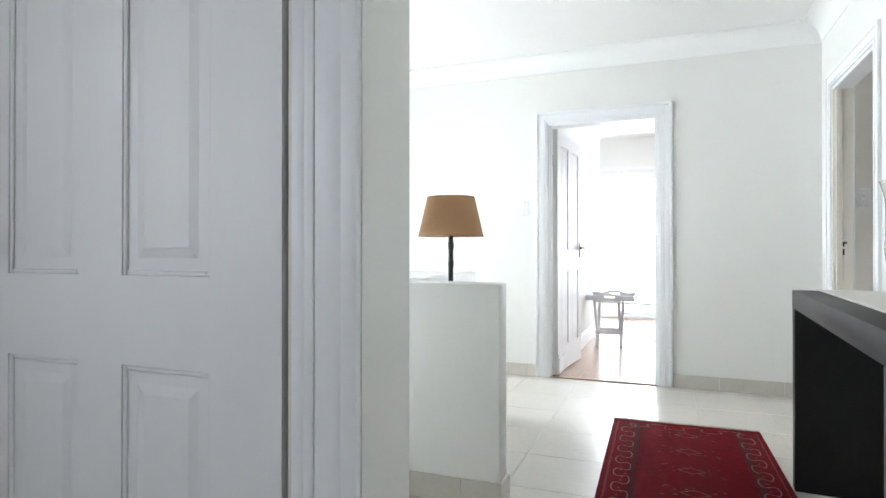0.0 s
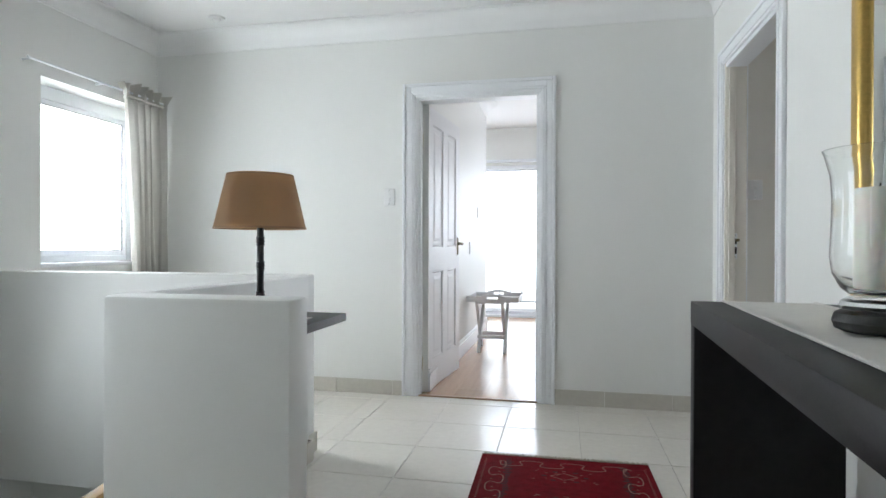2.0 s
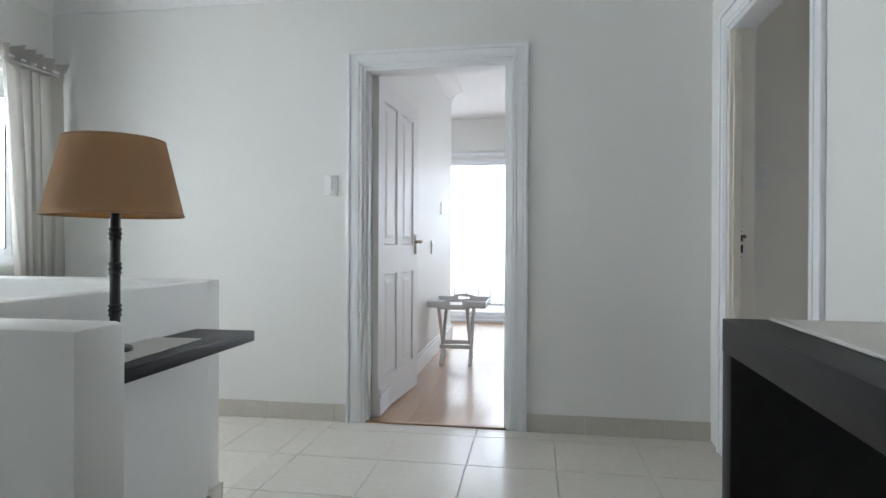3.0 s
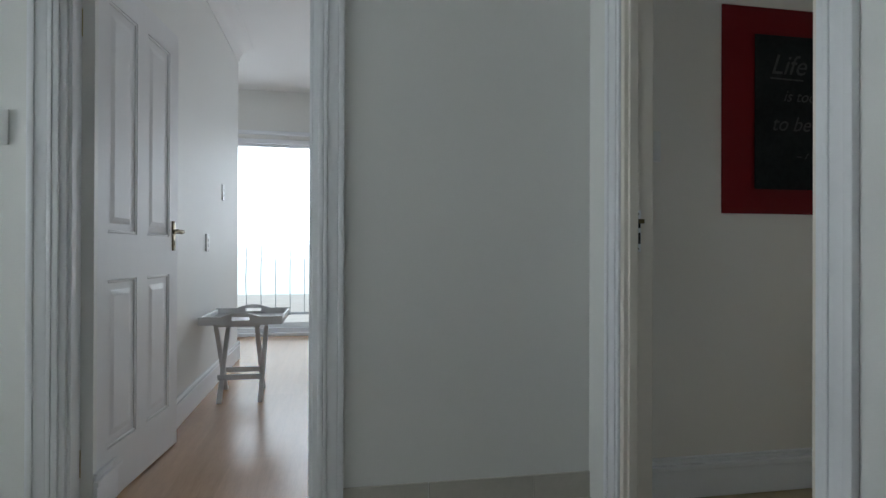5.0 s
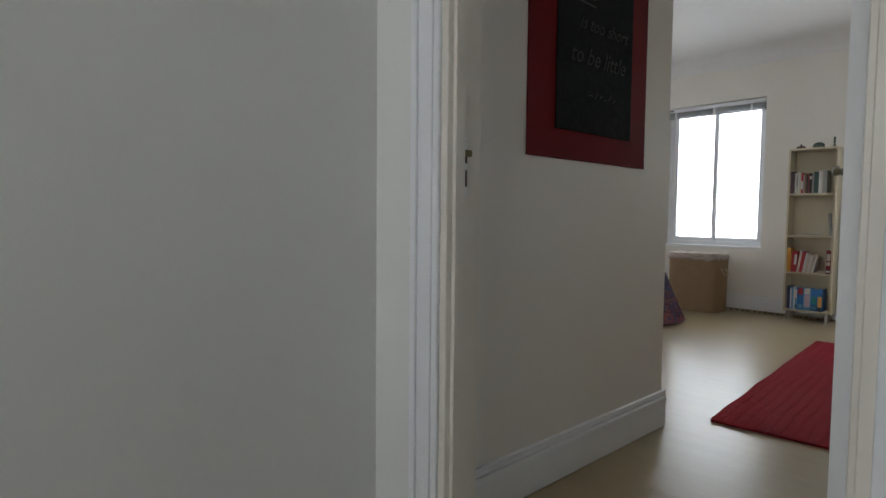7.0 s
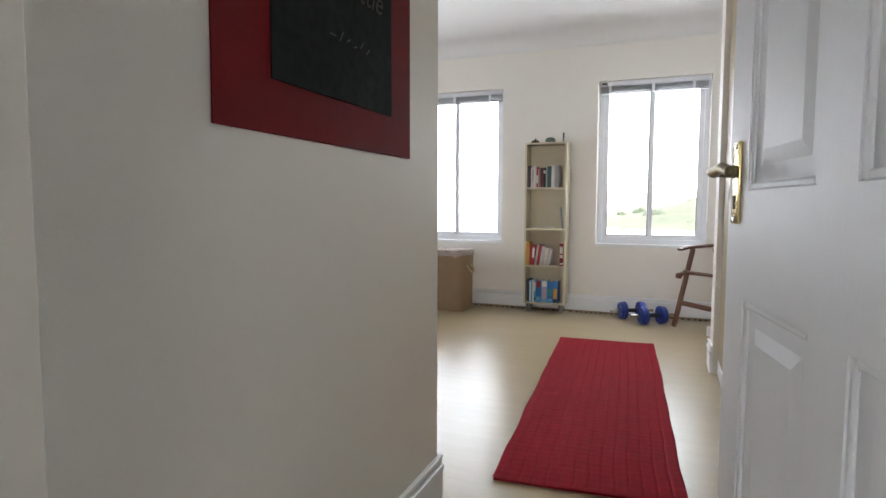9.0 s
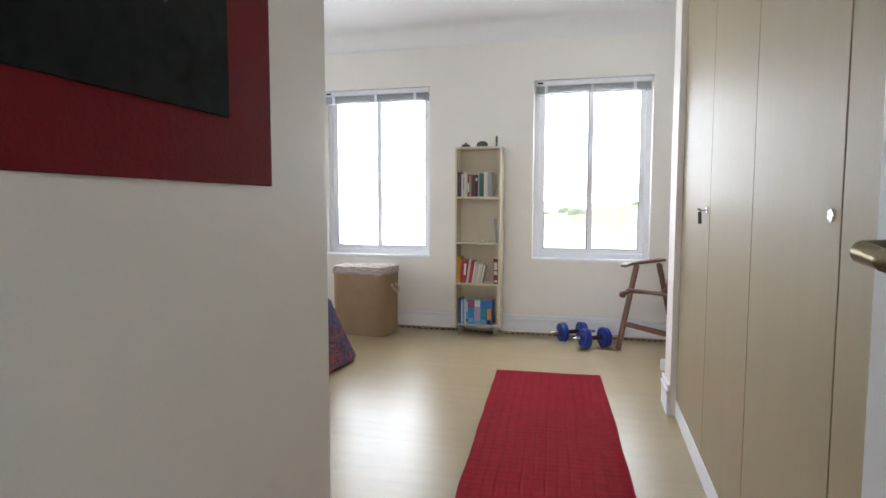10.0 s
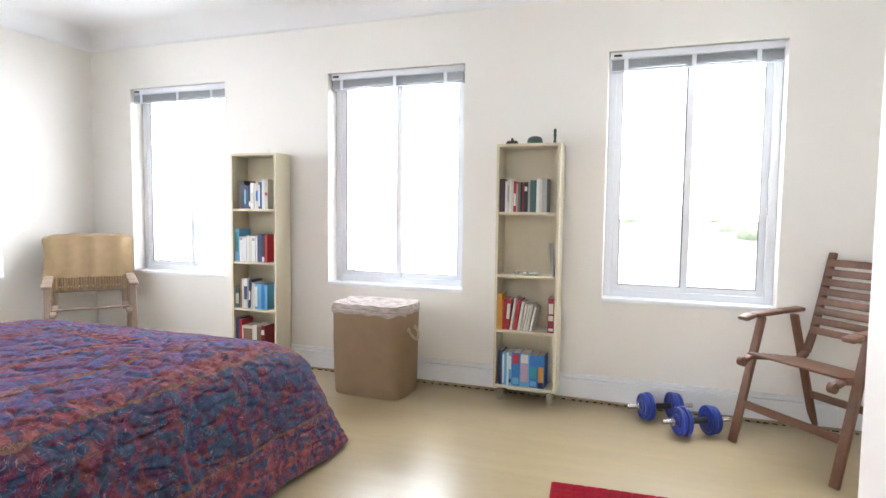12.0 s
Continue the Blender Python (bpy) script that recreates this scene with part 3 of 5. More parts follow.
for y in (-CL, -0.07):
    bm = bmesh.new()
    box(bm, 0.001, CD - 0.001, y + 0.001, y + 0.069, 0, CH - 0.078, 0.003)
    part("leg", bm, BLACKWOOD, con)
run = thing("table_runner", pose(0.46, 2.235, CH, 0, 0, -2.95), "cream ribbed cotton runner with a picot edge over the console", "table runner")
bm = bmesh.new()
x0, x1 = 0.10, 0.36
n = 150
path = [(-0.03 - k * (CL - 0.02) / n, 0.004) for k in range(n + 1)] + [(-CL - 0.008, 0.0 - 0.01 * k) for k in range(62)]
verts = []
for k, (y, z) in enumerate(path):
    off = 0.0012 * (k % 2)
    verts.append([bm.verts.new((x, y - (off if k > n else 0), z + (off if k <= n else 0))) for x in (x0, x0 + 0.02, (x0 + x1) / 2, x1 - 0.02, x1)])
for a, b in zip(verts, verts[1:]):
    for i in range(4):
        bm.faces.new((a[i], a[i + 1], b[i + 1], b[i]))
bmesh.ops.solidify(bm, geom=bm.faces[:], thickness=0.003)
part("cloth", bm, CREAM, run)
bm = bmesh.new()
for k in range(len(path)):
    y, z = path[k]
    for x in (x0 - 0.003, x1 + 0.003):
        bmesh.ops.create_icosphere(bm, subdivisions=1, radius=0.0052, matrix=Matrix.Translation((x, y, z + 0.001 if k <= n else z)))
tagged(part("picot_edge", bm, CREAM, run), kind="stuff")

mir = thing("wall_mirror", pose(RX, 2.175, 1.11), "large mirror in a rounded gold-leaf frame", "mirror")
MW, MH, FW = 1.15, 0.785, 0.062
for y0, y1, z0, z1 in ((-FW, 0, 0, MH), (-MW, -MW + FW, 0, MH), (-MW + FW, -FW, 0, FW), (-MW + FW, -FW, MH - FW, MH)):
    bm = bmesh.new()
    box(bm, -0.038, -0.002, y0, y1, z0, z1, 0.014, 3)
    part("frame", bm, GOLD, mir)
bm = bmesh.new()
box(bm, -0.016, -0.006, -MW + FW - 0.01, -FW + 0.01, FW - 0.01, MH - FW + 0.01)
part("mirror_glass", bm, MIRROR, mir, "silvered mirror glass")

vz = CH + 0.009
vase = thing("hurricane_lamp", pose(0.665, 1.48, vz) @ Matrix.Diagonal((0.78, 0.78, 0.925, 1)), "clear glass hurricane vase on a round black base", "candle holder")
bm = bmesh.new()
lathe(bm, [(0.0, 0.0), (0.075, 0.0), (0.097, 0.008), (0.103, 0.024), (0.097, 0.042), (0.08, 0.05), (0.0, 0.05)], 40)
part("base", bm, material("black_stone", (0.014, 0.014, 0.013), 0.55, spread=0.3, scale=30, bump=0.2), vase, "matt black turned base")
bm = bmesh.new()
out = [(0.0, 0.051), (0.08, 0.051), (0.087, 0.06), (0.082, 0.07), (0.06, 0.08), (0.085, 0.098), (0.104, 0.13), (0.110, 0.17), (0.106, 0.24), (0.105, 0.30), (0.109, 0.35), (0.122, 0.395), (0.127, 0.405)]
inn = [(0.124, 0.405), (0.119, 0.393), (0.106, 0.35), (0.102, 0.30), (0.103, 0.24), (0.107, 0.17), (0.101, 0.132), (0.082, 0.102), (0.055, 0.09), (0.0, 0.088)]
lathe(bm, out + inn, 48)
part("glass_bowl", bm, clear_glass("vase_glass", (0.99, 1.0, 0.995)), vase, "clear flared glass").visible_shadow = False
candle = thing("candle", pose(0.665, 1.48, vz + 0.083), "thick cream pillar candle inside the glass", "candle")
bm = bmesh.new()
lathe(bm, [(0.0, 0.0), (0.042, 0.0), (0.044, 0.006), (0.044, 0.205), (0.041, 0.212), (0.03, 0.207), (0.0, 0.205)], 40)
part("wax", bm, material("candle_wax", (0.86, 0.83, 0.75), 0.45, spread=0.04, bump=0.05, Subsurface_Weight=0.2), candle)
bm = bmesh.new()
rod(bm, (0, 0, 0.203), (0.002, 0, 0.222), 0.0015, None, 6)
part("wick", bm, DARK, candle)

plate = thing("plate_stand", pose(0.656, 0.96, vz, 0, 0, 60), "pale plate on a small black scrolled stand", "plate")
bm = bmesh.new()
for x in (-0.06, 0.06):
    pts = [(x, -0.05, 0.0), (x, -0.045, 0.02), (x, -0.03, 0.03), (x, 0.0, 0.025), (x, 0.03, 0.03), (x, 0.06, 0.0)]
    for a, b in zip(pts, pts[1:]):
        rod(bm, a, b, 0.006, None, 8)
    rod(bm, (x, -0.045, 0.02), (x, -0.055, 0.055), 0.006, 0.004, 8)
rod(bm, (-0.06, 0.03, 0.03), (0.06, 0.03, 0.03), 0.005, None, 8)
part("stand", bm, material("black_iron", (0.015, 0.015, 0.015), 0.5), plate, "black scrolled stand")
bm = bmesh.new()
lathe(bm, [(0.0, 0.0), (0.07, 0.0), (0.125, 0.012), (0.128, 0.015), (0.12, 0.014), (0.068, 0.005), (0.0, 0.005)], 48)
bmesh.ops.transform(bm, matrix=pose(0, -0.028, 0.155, 80), verts=bm.verts)
part("dish", bm, material("glazed_plate", (0.62, 0.66, 0.68), 0.2), plate)

# rug with its border motif and fringe
RUGRED = material("rug_pile", (0.13, 0.004, 0.009), 0.95, Specular_IOR_Level=0.1, spread=0.45, scale=26, fine=260, bump=0.6)
RUGPALE = material("rug_pale_yarn", (0.25, 0.13, 0.10), 0.95, spread=0.3, scale=60, fine=300)
RUGNAVY = material("rug_dark_yarn", (0.014, 0.006, 0.008), 0.95, spread=0.3, scale=60, fine=300)
rug = thing("persian_rug", pose(0.04, 2.985, 0.001, 0, 0, 1.2), "deep red woven rug with a pale scrolling border and fringe", "rug")
RW, RL = 0.785, 1.5
bm = bmesh.new()
bmesh.ops.create_grid(bm, x_segments=24, y_segments=46, size=0.5)
for v in bm.verts:
    v.co = Vector((v.co.x * RW, -RL / 2 + v.co.y * RL, 0.007 + 0.0012 * noise.noise(v.co * 9)))
bmesh.ops.solidify(bm, geom=bm.faces[:], thickness=0.006)
part("woven_field", bm, RUGRED, rug)


def yarn(name, lines, w, mat, z=0.0096):
    """Woven lines laid on the pile."""
    bm = bmesh.new()
    for pts in lines:
        for (ax, ay), (bx, by) in zip(pts, pts[1:]):
            l = math.hypot(bx - ax, by - ay) or 1
            nx, ny = -(by - ay) / l * w / 2, (bx - ax) / l * w / 2
            bm.faces.new([bm.verts.new((x, y, z)) for x, y in ((ax + nx, ay + ny), (bx + nx, by + ny), (bx - nx, by - ny), (ax - nx, ay - ny))])
    return part(name, bm, mat, rug)


def meander(length, pitch):
    """A looping vine line along x."""
    out = []
    for k in range(int(length / pitch * 24) + 1):
        t = k / 24
        x = pitch * (t - 0.135 * math.sin(4 * math.pi * t))
        out.append((min(max(x, 0.0), length), 0.036 + 0.036 * math.sin(2 * math.pi * t)))
    return out


sides = [[(-RW / 2 + 0.055 + p[1], -0.08 - p[0]) for p in meander(RL - 0.16, 0.17)], [(RW / 2 - 0.055 - p[1], -0.08 - p[0]) for p in meander(RL - 0.16, 0.17)]]
ends = [[(-RW / 2 + 0.1 + p[0], y0 + s * p[1]) for p in meander(RW - 0.2, 0.19)] for y0, s in ((-0.06, -1), (-RL + 0.06, 1))]
for line in sides + ends:
    yarn("border_line", [line], 0.0045, RUGPALE)
for k in range(5):
    yc = -0.22 - 0.27 * k
    yarn("medallion", [[(0.06, yc), (0.0, yc + 0.038), (-0.06, yc), (0.0, yc - 0.038), (0.06, yc)]], 0.004, RUGPALE)
rng = random.Random(8)
dots, dark, flecks = [], [], []
for k in range(5):
    yc = -0.22 - 0.27 * k
    for x, y in ((-0.085, 0.028), (0.07, 0.028), (-0.085, -0.028), (0.07, -0.028), (-0.007, 0.06), (-0.007, -0.06), (-0.04, 0.036), (0.03, -0.036), (-0.13, 0.05), (0.11, 0.05), (-0.14, -0.04), (0.12, -0.045), (-0.12, 0.062), (0.13, -0.058)):
        l = rng.uniform(0.008, 0.02)
        dots.append([(x, yc + y), (x + l, yc + y + rng.uniform(-0.006, 0.006))])
    for x, y in ((-0.05, 0.05), (0.04, 0.05), (-0.06, -0.045), (0.04, -0.05), (-0.1, 0.0), (0.085, 0.0)):
        dark.append([(x, yc + y), (x + 0.022, yc + y)])
for k in range(64):
    y = -0.07 - (RL - 0.14) * k / 64
    for e in (-1, 1):
        dark.append([(e * (RW / 2 - 0.13) + rng.uniform(-0.02, 0.005), y), (e * (RW / 2 - 0.13) + rng.uniform(0.012, 0.03), y + 0.006)])
        flecks.append([(e * (RW / 2 - 0.028) - 0.004, y), (e * (RW / 2 - 0.028) + 0.006, y)])
        if k % 2:
            x = e * (RW / 2 - 0.085) + rng.uniform(-0.02, 0.02)
            flecks.append([(x, y), (x + 0.009, y + 0.006)])
tagged(yarn("small_motif", dots + flecks, 0.0045, RUGPALE), kind="stuff")
tagged(yarn("dark_motif", dark, 0.011, RUGNAVY, 0.0092), kind="stuff")
bm = bmesh.new()
rng = random.Random(2)
for y0, s in ((0, 1), (-RL, -1)):
    for k in range(200):
        x = -RW / 2 + RW * (k + 0.5) / 200
        rod(bm, (x, y0, 0.008), (x + rng.uniform(-0.012, 0.012), y0 + s * rng.uniform(0.026, 0.046), 0.004), 0.0024, 0.0015, 4)
tagged(part("fringe", bm, material("fringe_yarn", (0.27, 0.24, 0.18), 0.95, spread=0.6, scale=40), rug, "knotted cream fringe"), kind="stuff")

# writing shelf, lamp and mat in the half-walled nook
slab_ob = thing("wall_shelf", pose(-1.168, 1.66, 0.69), "thick black-stained shelf across the half-walled nook", "shelf")
bm = bmesh.new()
box(bm, 0, 0.223, 0, 1.0, 0, 0.036, 0.002)
part("board", bm, BLACKWOOD, slab_ob)
for y in (0.12, 0.86):
    bm = bmesh.new()
    box(bm, 0, 0.12, y, y + 0.03, -0.03, -0.0, 0.002)
    part("bracket", bm, BLACKWOOD, slab_ob)
mat_ob = thing("place_mat", pose(-1.083, 2.25, 0.7265, 0, 0, 3), "small cream woven mat on the black shelf", "place mat")
bm = bmesh.new()
bmesh.ops.create_grid(bm, x_segments=10, y_segments=16, size=0.5)
for v in bm.verts:
    v.co = Vector((v.co.x * 0.16, v.co.y * 0.38, 0.004 + 0.0015 * noise.noise(v.co * 12)))
bmesh.ops.solidify(bm, geom=bm.faces[:], thickness=0.003)
part("weave", bm, CREAM, mat_ob)
lamp = thing("table_lamp", pose(-1.120, 2.2, 0.7265), "black bamboo-style table lamp with a tan fabric shade", "table lamp")
BLACKMETAL = material("black_lacquer", (0.012, 0.012, 0.014), 0.35, spread=0.2, scale=20)
bm = bmesh.new()
lathe(bm, [(0, 0.0005), (0.042, 0.0005), (0.045, 0.008), (0.042, 0.016), (0.02, 0.024), (0.0, 0.024)], 32)
part("foot", bm, BLACKMETAL, lamp)
bm = bmesh.new()
prof = [(0.012, 0.022)]
for z in (0.12, 0.235, 0.33):
    prof += [(0.0135, z - 0.022), (0.0175, z - 0.018), (0.0145, z - 0.011), (0.018, z - 0.004), (0.0145, z + 0.003), (0.0175, z + 0.01), (0.0135, z + 0.014)]
prof += [(0.012, 0.40), (0.012, 0.43)]
lathe(bm, prof, 24)
part("stem", bm, BLACKMETAL, lamp)
shade_mat = material("tan_shade_fabric", (0.52, 0.34, 0.19), 0.85, spread=0.06, scale=10, fine=400, bump=0.3)
nt = shade_mat.node_tree
tr, mx = nt.nodes.new("ShaderNodeBsdfTranslucent"), nt.nodes.new("ShaderNodeMixShader")
tr.inputs[0].default_value = (0.62, 0.38, 0.17, 1)
mx.inputs[0].default_value = 0.4
nt.links.new(nt.nodes["Principled BSDF"].outputs[0], mx.inputs[1])
nt.links.new(tr.outputs[0], mx.inputs[2])
nt.links.new(mx.outputs[0], nt.nodes["Material Output"].inputs[0])
bm = bmesh.new()
lathe(bm, [(0.174, 0.374), (0.126, 0.582), (0.124, 0.582), (0.172, 0.374), (0.174, 0.374)], 48)
sh = part("shade", bm, shade_mat, lamp, "tan tapered fabric shade")
for r, z in ((0.174, 0.374), (0.126, 0.577)):
    bm = bmesh.new()
    lathe(bm, [(r + 0.0015, z), (r + 0.001 - 0.001, z + 0.007), (r - 0.004, z + 0.007), (r - 0.004, z), (r + 0.0015, z)], 48)
    part("trim_band", bm, material("shade_trim", (0.42, 0.26, 0.14), 0.8), sh)
bm = bmesh.new()
for a in range(3):
    rod(bm, (0, 0, 0.5), (0.125 * math.cos(a * 2.094), 0.125 * math.sin(a * 2.094), 0.576), 0.002, None, 6)
rod(bm, (0, 0, 0.42), (0, 0, 0.5), 0.012, None, 12)
part("shade_carrier", bm, BLACKMETAL, lamp)

# curtain, rail and sill at the stairwell window
CURT = material("curtain_cotton", (0.55, 0.53, 0.49), 0.9, spread=0.05, scale=8, fine=260, bump=0.3)
nt = CURT.node_tree
tr, mx = nt.nodes.new("ShaderNodeBsdfTranslucent"), nt.nodes.new("ShaderNodeMixShader")
tr.inputs[0].default_value = (0.70, 0.68, 0.64, 1)
mx.inputs[0].default_value = 0.08
nt.links.new(nt.nodes["Principled BSDF"].outputs[0], mx.inputs[1])
nt.links.new(tr.outputs[0], mx.inputs[2])
nt.links.new(mx.outputs[0], nt.nodes["Material Output"].inputs[0])
cur = thing("curtain", pose(-2.92, 3.765, 0.0), "gathered oatmeal cotton curtain with a frilled heading", "curtain")
bm = bmesh.new()
NC, NR = 150, 60
rows = []
for j in range(NR + 1):
    z = 0.12 + (2.16 - 0.12) * j / NR
    t = (z - 0.12) / 2.04
    pinch = 1.0 if z < 2.03 else 1.03
    lean = 0.16 * (1 - t) ** 0.9
    row = []
    for i in range(NC + 1):
        u = i / NC
        ph = u * 5.5 * math.tau + 0.9 * math.sin(u * 9 + 2) + 0.5 * math.sin(t * 2.5 + u * 4)
        amp = (0.032 + 0.016 * (1 - t)) * (0.75 + 0.5 * noise.noise((u * 6, t * 1.5, 3)))
        d = amp * math.sin(ph) + 0.008 * noise.noise((u * 22, t * 3, 1))
        if z > 2.03:
            d += 0.03 * math.sin(ph * 1.5 + 1.3) * (z - 2.03) / 0.1 + 0.035 * noise.noise((u * 12, z * 16, 4))
        zz = z + (0.022 * noise.noise((u * 9, 0.3, 8)) * (t ** 14))
        row.append(bm.verts.new((d, (u - 0.5) * 0.43 * pinch + lean * (1 - u) + (0.012 + 0.01 * (1 - t)) * math.cos(ph), zz)))
    rows.append(row)
for a, b in zip(rows, rows[1:]):
    for i in range(NC):
        bm.faces.new((a[i], a[i + 1], b[i + 1], b[i]))
part("drape", bm, CURT, cur)
bm = bmesh.new()
box(bm, -0.045, 0.03, -0.17, 0.17, 2.055, 2.07, 0.006)
part("heading_tape", bm, CURT, cur)
cr = thing("curtain_rail", pose(-2.93, 2.85, 2.10), "thin white curtain rail above the stairwell window", "curtain rail")
bm = bmesh.new()
rod(bm, (0, 0, 0), (0, 1.12, 0), 0.008, None, 10)
part("rail", bm, ALU, cr)
for y in (0.03, 0.56, 1.09):
    bm = bmesh.new()
    rod(bm, (0, y, 0), (-0.072, y, 0.0), 0.006, None, 8)
    part("bracket", bm, ALU, cr)

hr = thing("stair_handrail", pose(-1.33, 1.2, 0), "varnished wooden handrail on black iron posts in the stairwell", "handrail")
bm = bmesh.new()
bar(bm, (0, -0.6, 0.17), (0, 1.2, 0.36), 0.05, 0.04, 0.012)
part("rail", bm, material("varnished_pine", (0.42, 0.24, 0.09), 0.35, spread=0.2, scale=6, fine=60, stretch=(8, 1, 8)), hr, "golden varnished rail")
for k in range(9):
    y = -0.5 + k * 0.2
    bm = bmesh.new()
    rod(bm, (0, y, -0.75 + 0.1 * y), (0, y, 0.22 + 0.105 * y), 0.009, None, 8)
    part("post", bm, BLACKMETAL, hr)
slab("stair_flight", material("stair_grey", (0.20, 0.21, 0.19), 0.7), "grey stair landing below the half walls", "stairs", (-3.0, -1.24, 0.5, 2.95, -0.95, -0.75))


def switch_plate(m, label, dark=False):
    sw = thing("light_switch", m, label, "light switch", "light switches")
    bm = bmesh.new()
    box(bm, -0.04, 0.04, -0.01, 0, -0.06, 0.06, 0.004)
    part("cover", bm, PLASTIC, sw)
    for z in (-0.018, 0.018):
        bm = bmesh.new()
        box(bm, -0.008, 0.008, -0.0145, -0.009, z - 0.012, z + 0.012, 0.002)
        part("rocker", bm, PLASTIC, sw)
    for z in (-0.048, 0.048):
        bm = bmesh.new()
        rod(bm, (0, -0.009, z), (0, -0.0115, z), 0.003, None, 8)
        part("screw", bm, STEEL, sw)
    return sw


switch_plate(pose(-1.152, 4.0, 1.376), "white light switch plate on the landing wall")
switch_plate(pose(1.16, 3.915, 1.38), "white light switch plate inside the bedroom door")
switch_plate(pose(-0.9, 6.5, 1.41, 0, 0, 90), "white light switch plate on the balcony room wall")
switch_plate(pose(-0.9, 5.95, 1.02, 0, 0, 90), "white wall plate low beside the balcony room door")
sk = thing("wall_socket", pose(4.676, 2.945, 0.2, 0, 0, 90), "small white socket with a black plug on the pier", "socket")
bm = bmesh.new()
box(bm, -0.04, 0.03, -0.035, 0, -0.025, 0.035, 0.004)
part("cover", bm, PLASTIC, sk)
bm = bmesh.new()
rod(bm, (-0.01, -0.034, 0.0), (-0.01, -0.05, 0.0), 0.014, None, 12)
part("plug", bm, DARK, sk)

dl = thing("downlight", pose(-2.3, 3.7, CEIL), "small round white downlight in the landing ceiling", "downlight")
bm = bmesh.new()
lathe(bm, [(0.0, -0.004), (0.03, -0.004), (0.034, -0.012), (0.05, -0.01), (0.055, 0.0), (0.0, 0.0)], 28)
part("rim", bm, PLASTIC, dl)
bm = bmesh.new()
lathe(bm, [(0.0, -0.03), (0.014, -0.028), (0.026, -0.018), (0.03, -0.005)], 24)
part("lens", bm, PLASTIC, dl)

# folding butler's tray table
WHITEWOOD = material("white_painted_wood", (0.72, 0.72, 0.73), 0.4, spread=0.03, scale=6, fine=60, bump=0.08)
tray = thing("tray_table", pose(-0.65, 5.88, 0), "white painted butler's tray on folding crossed legs", "tray table")
TX, TY, TO = 0.25, 0.285, 0.025
bm = bmesh.new()
box(bm, TO - TX, TO + TX, -TY, TY, 0.505, 0.518, 0.003)
part("tray_base", bm, WHITEWOOD, tray)
for s in (-1, 1):
    bm = bmesh.new()
    n = 28
    top = [0.552 + 0.03 * max(0, math.cos(math.pi * (2 * i / n - 1) * 0.95)) for i in range(n + 1)]
    cols = []
    for i in range(n + 1):
        x = -TX + 2 * TX * i / n
        zs = [0.508, 0.534, 0.556, top[i]]
        cols.append([[bm.verts.new((TO + x, s * (TY - 0.012 * f) + s * 0.25 * (z - 0.508) * 0.5, z)) for z in zs] for f in (0, 1)])
    for i in range(n):
        a, b = cols[i], cols[i + 1]
        mid = -TX + 2 * TX * (i + 0.5) / n
        for f in (0, 1):
            for k in range(3):
                if k == 1 and abs(mid) < 0.055:
                    continue
                bm.faces.new((a[f][k], b[f][k], b[f][k + 1], a[f][k + 1]))
        for k in (0, 3):
            bm.faces.new((a[0][k], b[0][k], b[1][k], a[1][k]))
        if abs(mid) < 0.055:
            for k in (1, 2):
                bm.faces.new((a[0][k], b[0][k], b[1][k], a[1][k]))
    part("tray_side", bm, WHITEWOOD, tray)
for s in (-1, 1):
    bm = bmesh.new()
    box(bm, TO + min(s * TX, s * (TX - 0.014)), TO + max(s * TX, s * (TX - 0.014)), -TY, TY, 0.508, 0.55, 0.003)
    part("tray_end", bm, WHITEWOOD, tray)
for x in (-0.13, 0.12):
    for s in (-1, 1):
        bm = bmesh.new()
        bar(bm, (x + 0.014 * s, -0.2 * s, 0.0), (x + 0.014 * s, 0.16 * s, 0.503), 0.022, 0.03, 0.003, up=(1, 0, 0))
        part("leg", bm, WHITEWOOD, tray)
for s in (-1, 1):
    bm = bmesh.new()
    bar(bm, (-0.14, -0.125 * s, 0.15 if s > 0 else 0.15), (0.13, -0.125 * s, 0.15), 0.012, 0.035, 0.003)
    part("stretcher", bm, WHITEWOOD, tray)
    bm = bmesh.new()
    bar(bm, (-0.14, 0.155 * s, 0.488), (0.13, 0.155 * s, 0.488), 0.025, 0.02, 0.003)
    part("top_rail", bm, WHITEWOOD, tray)


# ---- bedroom things ----
REDPAINT = material("red_paint", (0.15, 0.006, 0.008), 0.75, spread=0.08, scale=5, fine=120, bump=0.1, Specular_IOR_Level=0.15)
CHALKBOARD = material("chalkboard", (0.014, 0.016, 0.015), 0.9, spread=0.5, scale=5, fine=40, bump=0.05, Specular_IOR_Level=0.15)
CHALK = material("chalk", (0.06, 0.06, 0.057), 0.95, spread=0.4, scale=40, fine=200)
cb = thing("chalkboard", pose(1.468, 3.915, 1.125), "black chalkboard with faint handwriting on a dark red painted panel", "chalkboard")
bm = bmesh.new()
box(bm, 0, 0.757, -0.006, -0.001, 0, 0.838, 0.001, 1)
part("red_panel", bm, REDPAINT, cb, "dark red painted panel")
bm = bmesh.new()
box(bm, 0.146, 0.634, -0.010, -0.0062, 0.10, 0.727, 0.001, 1)
part("board", bm, CHALKBOARD, cb)


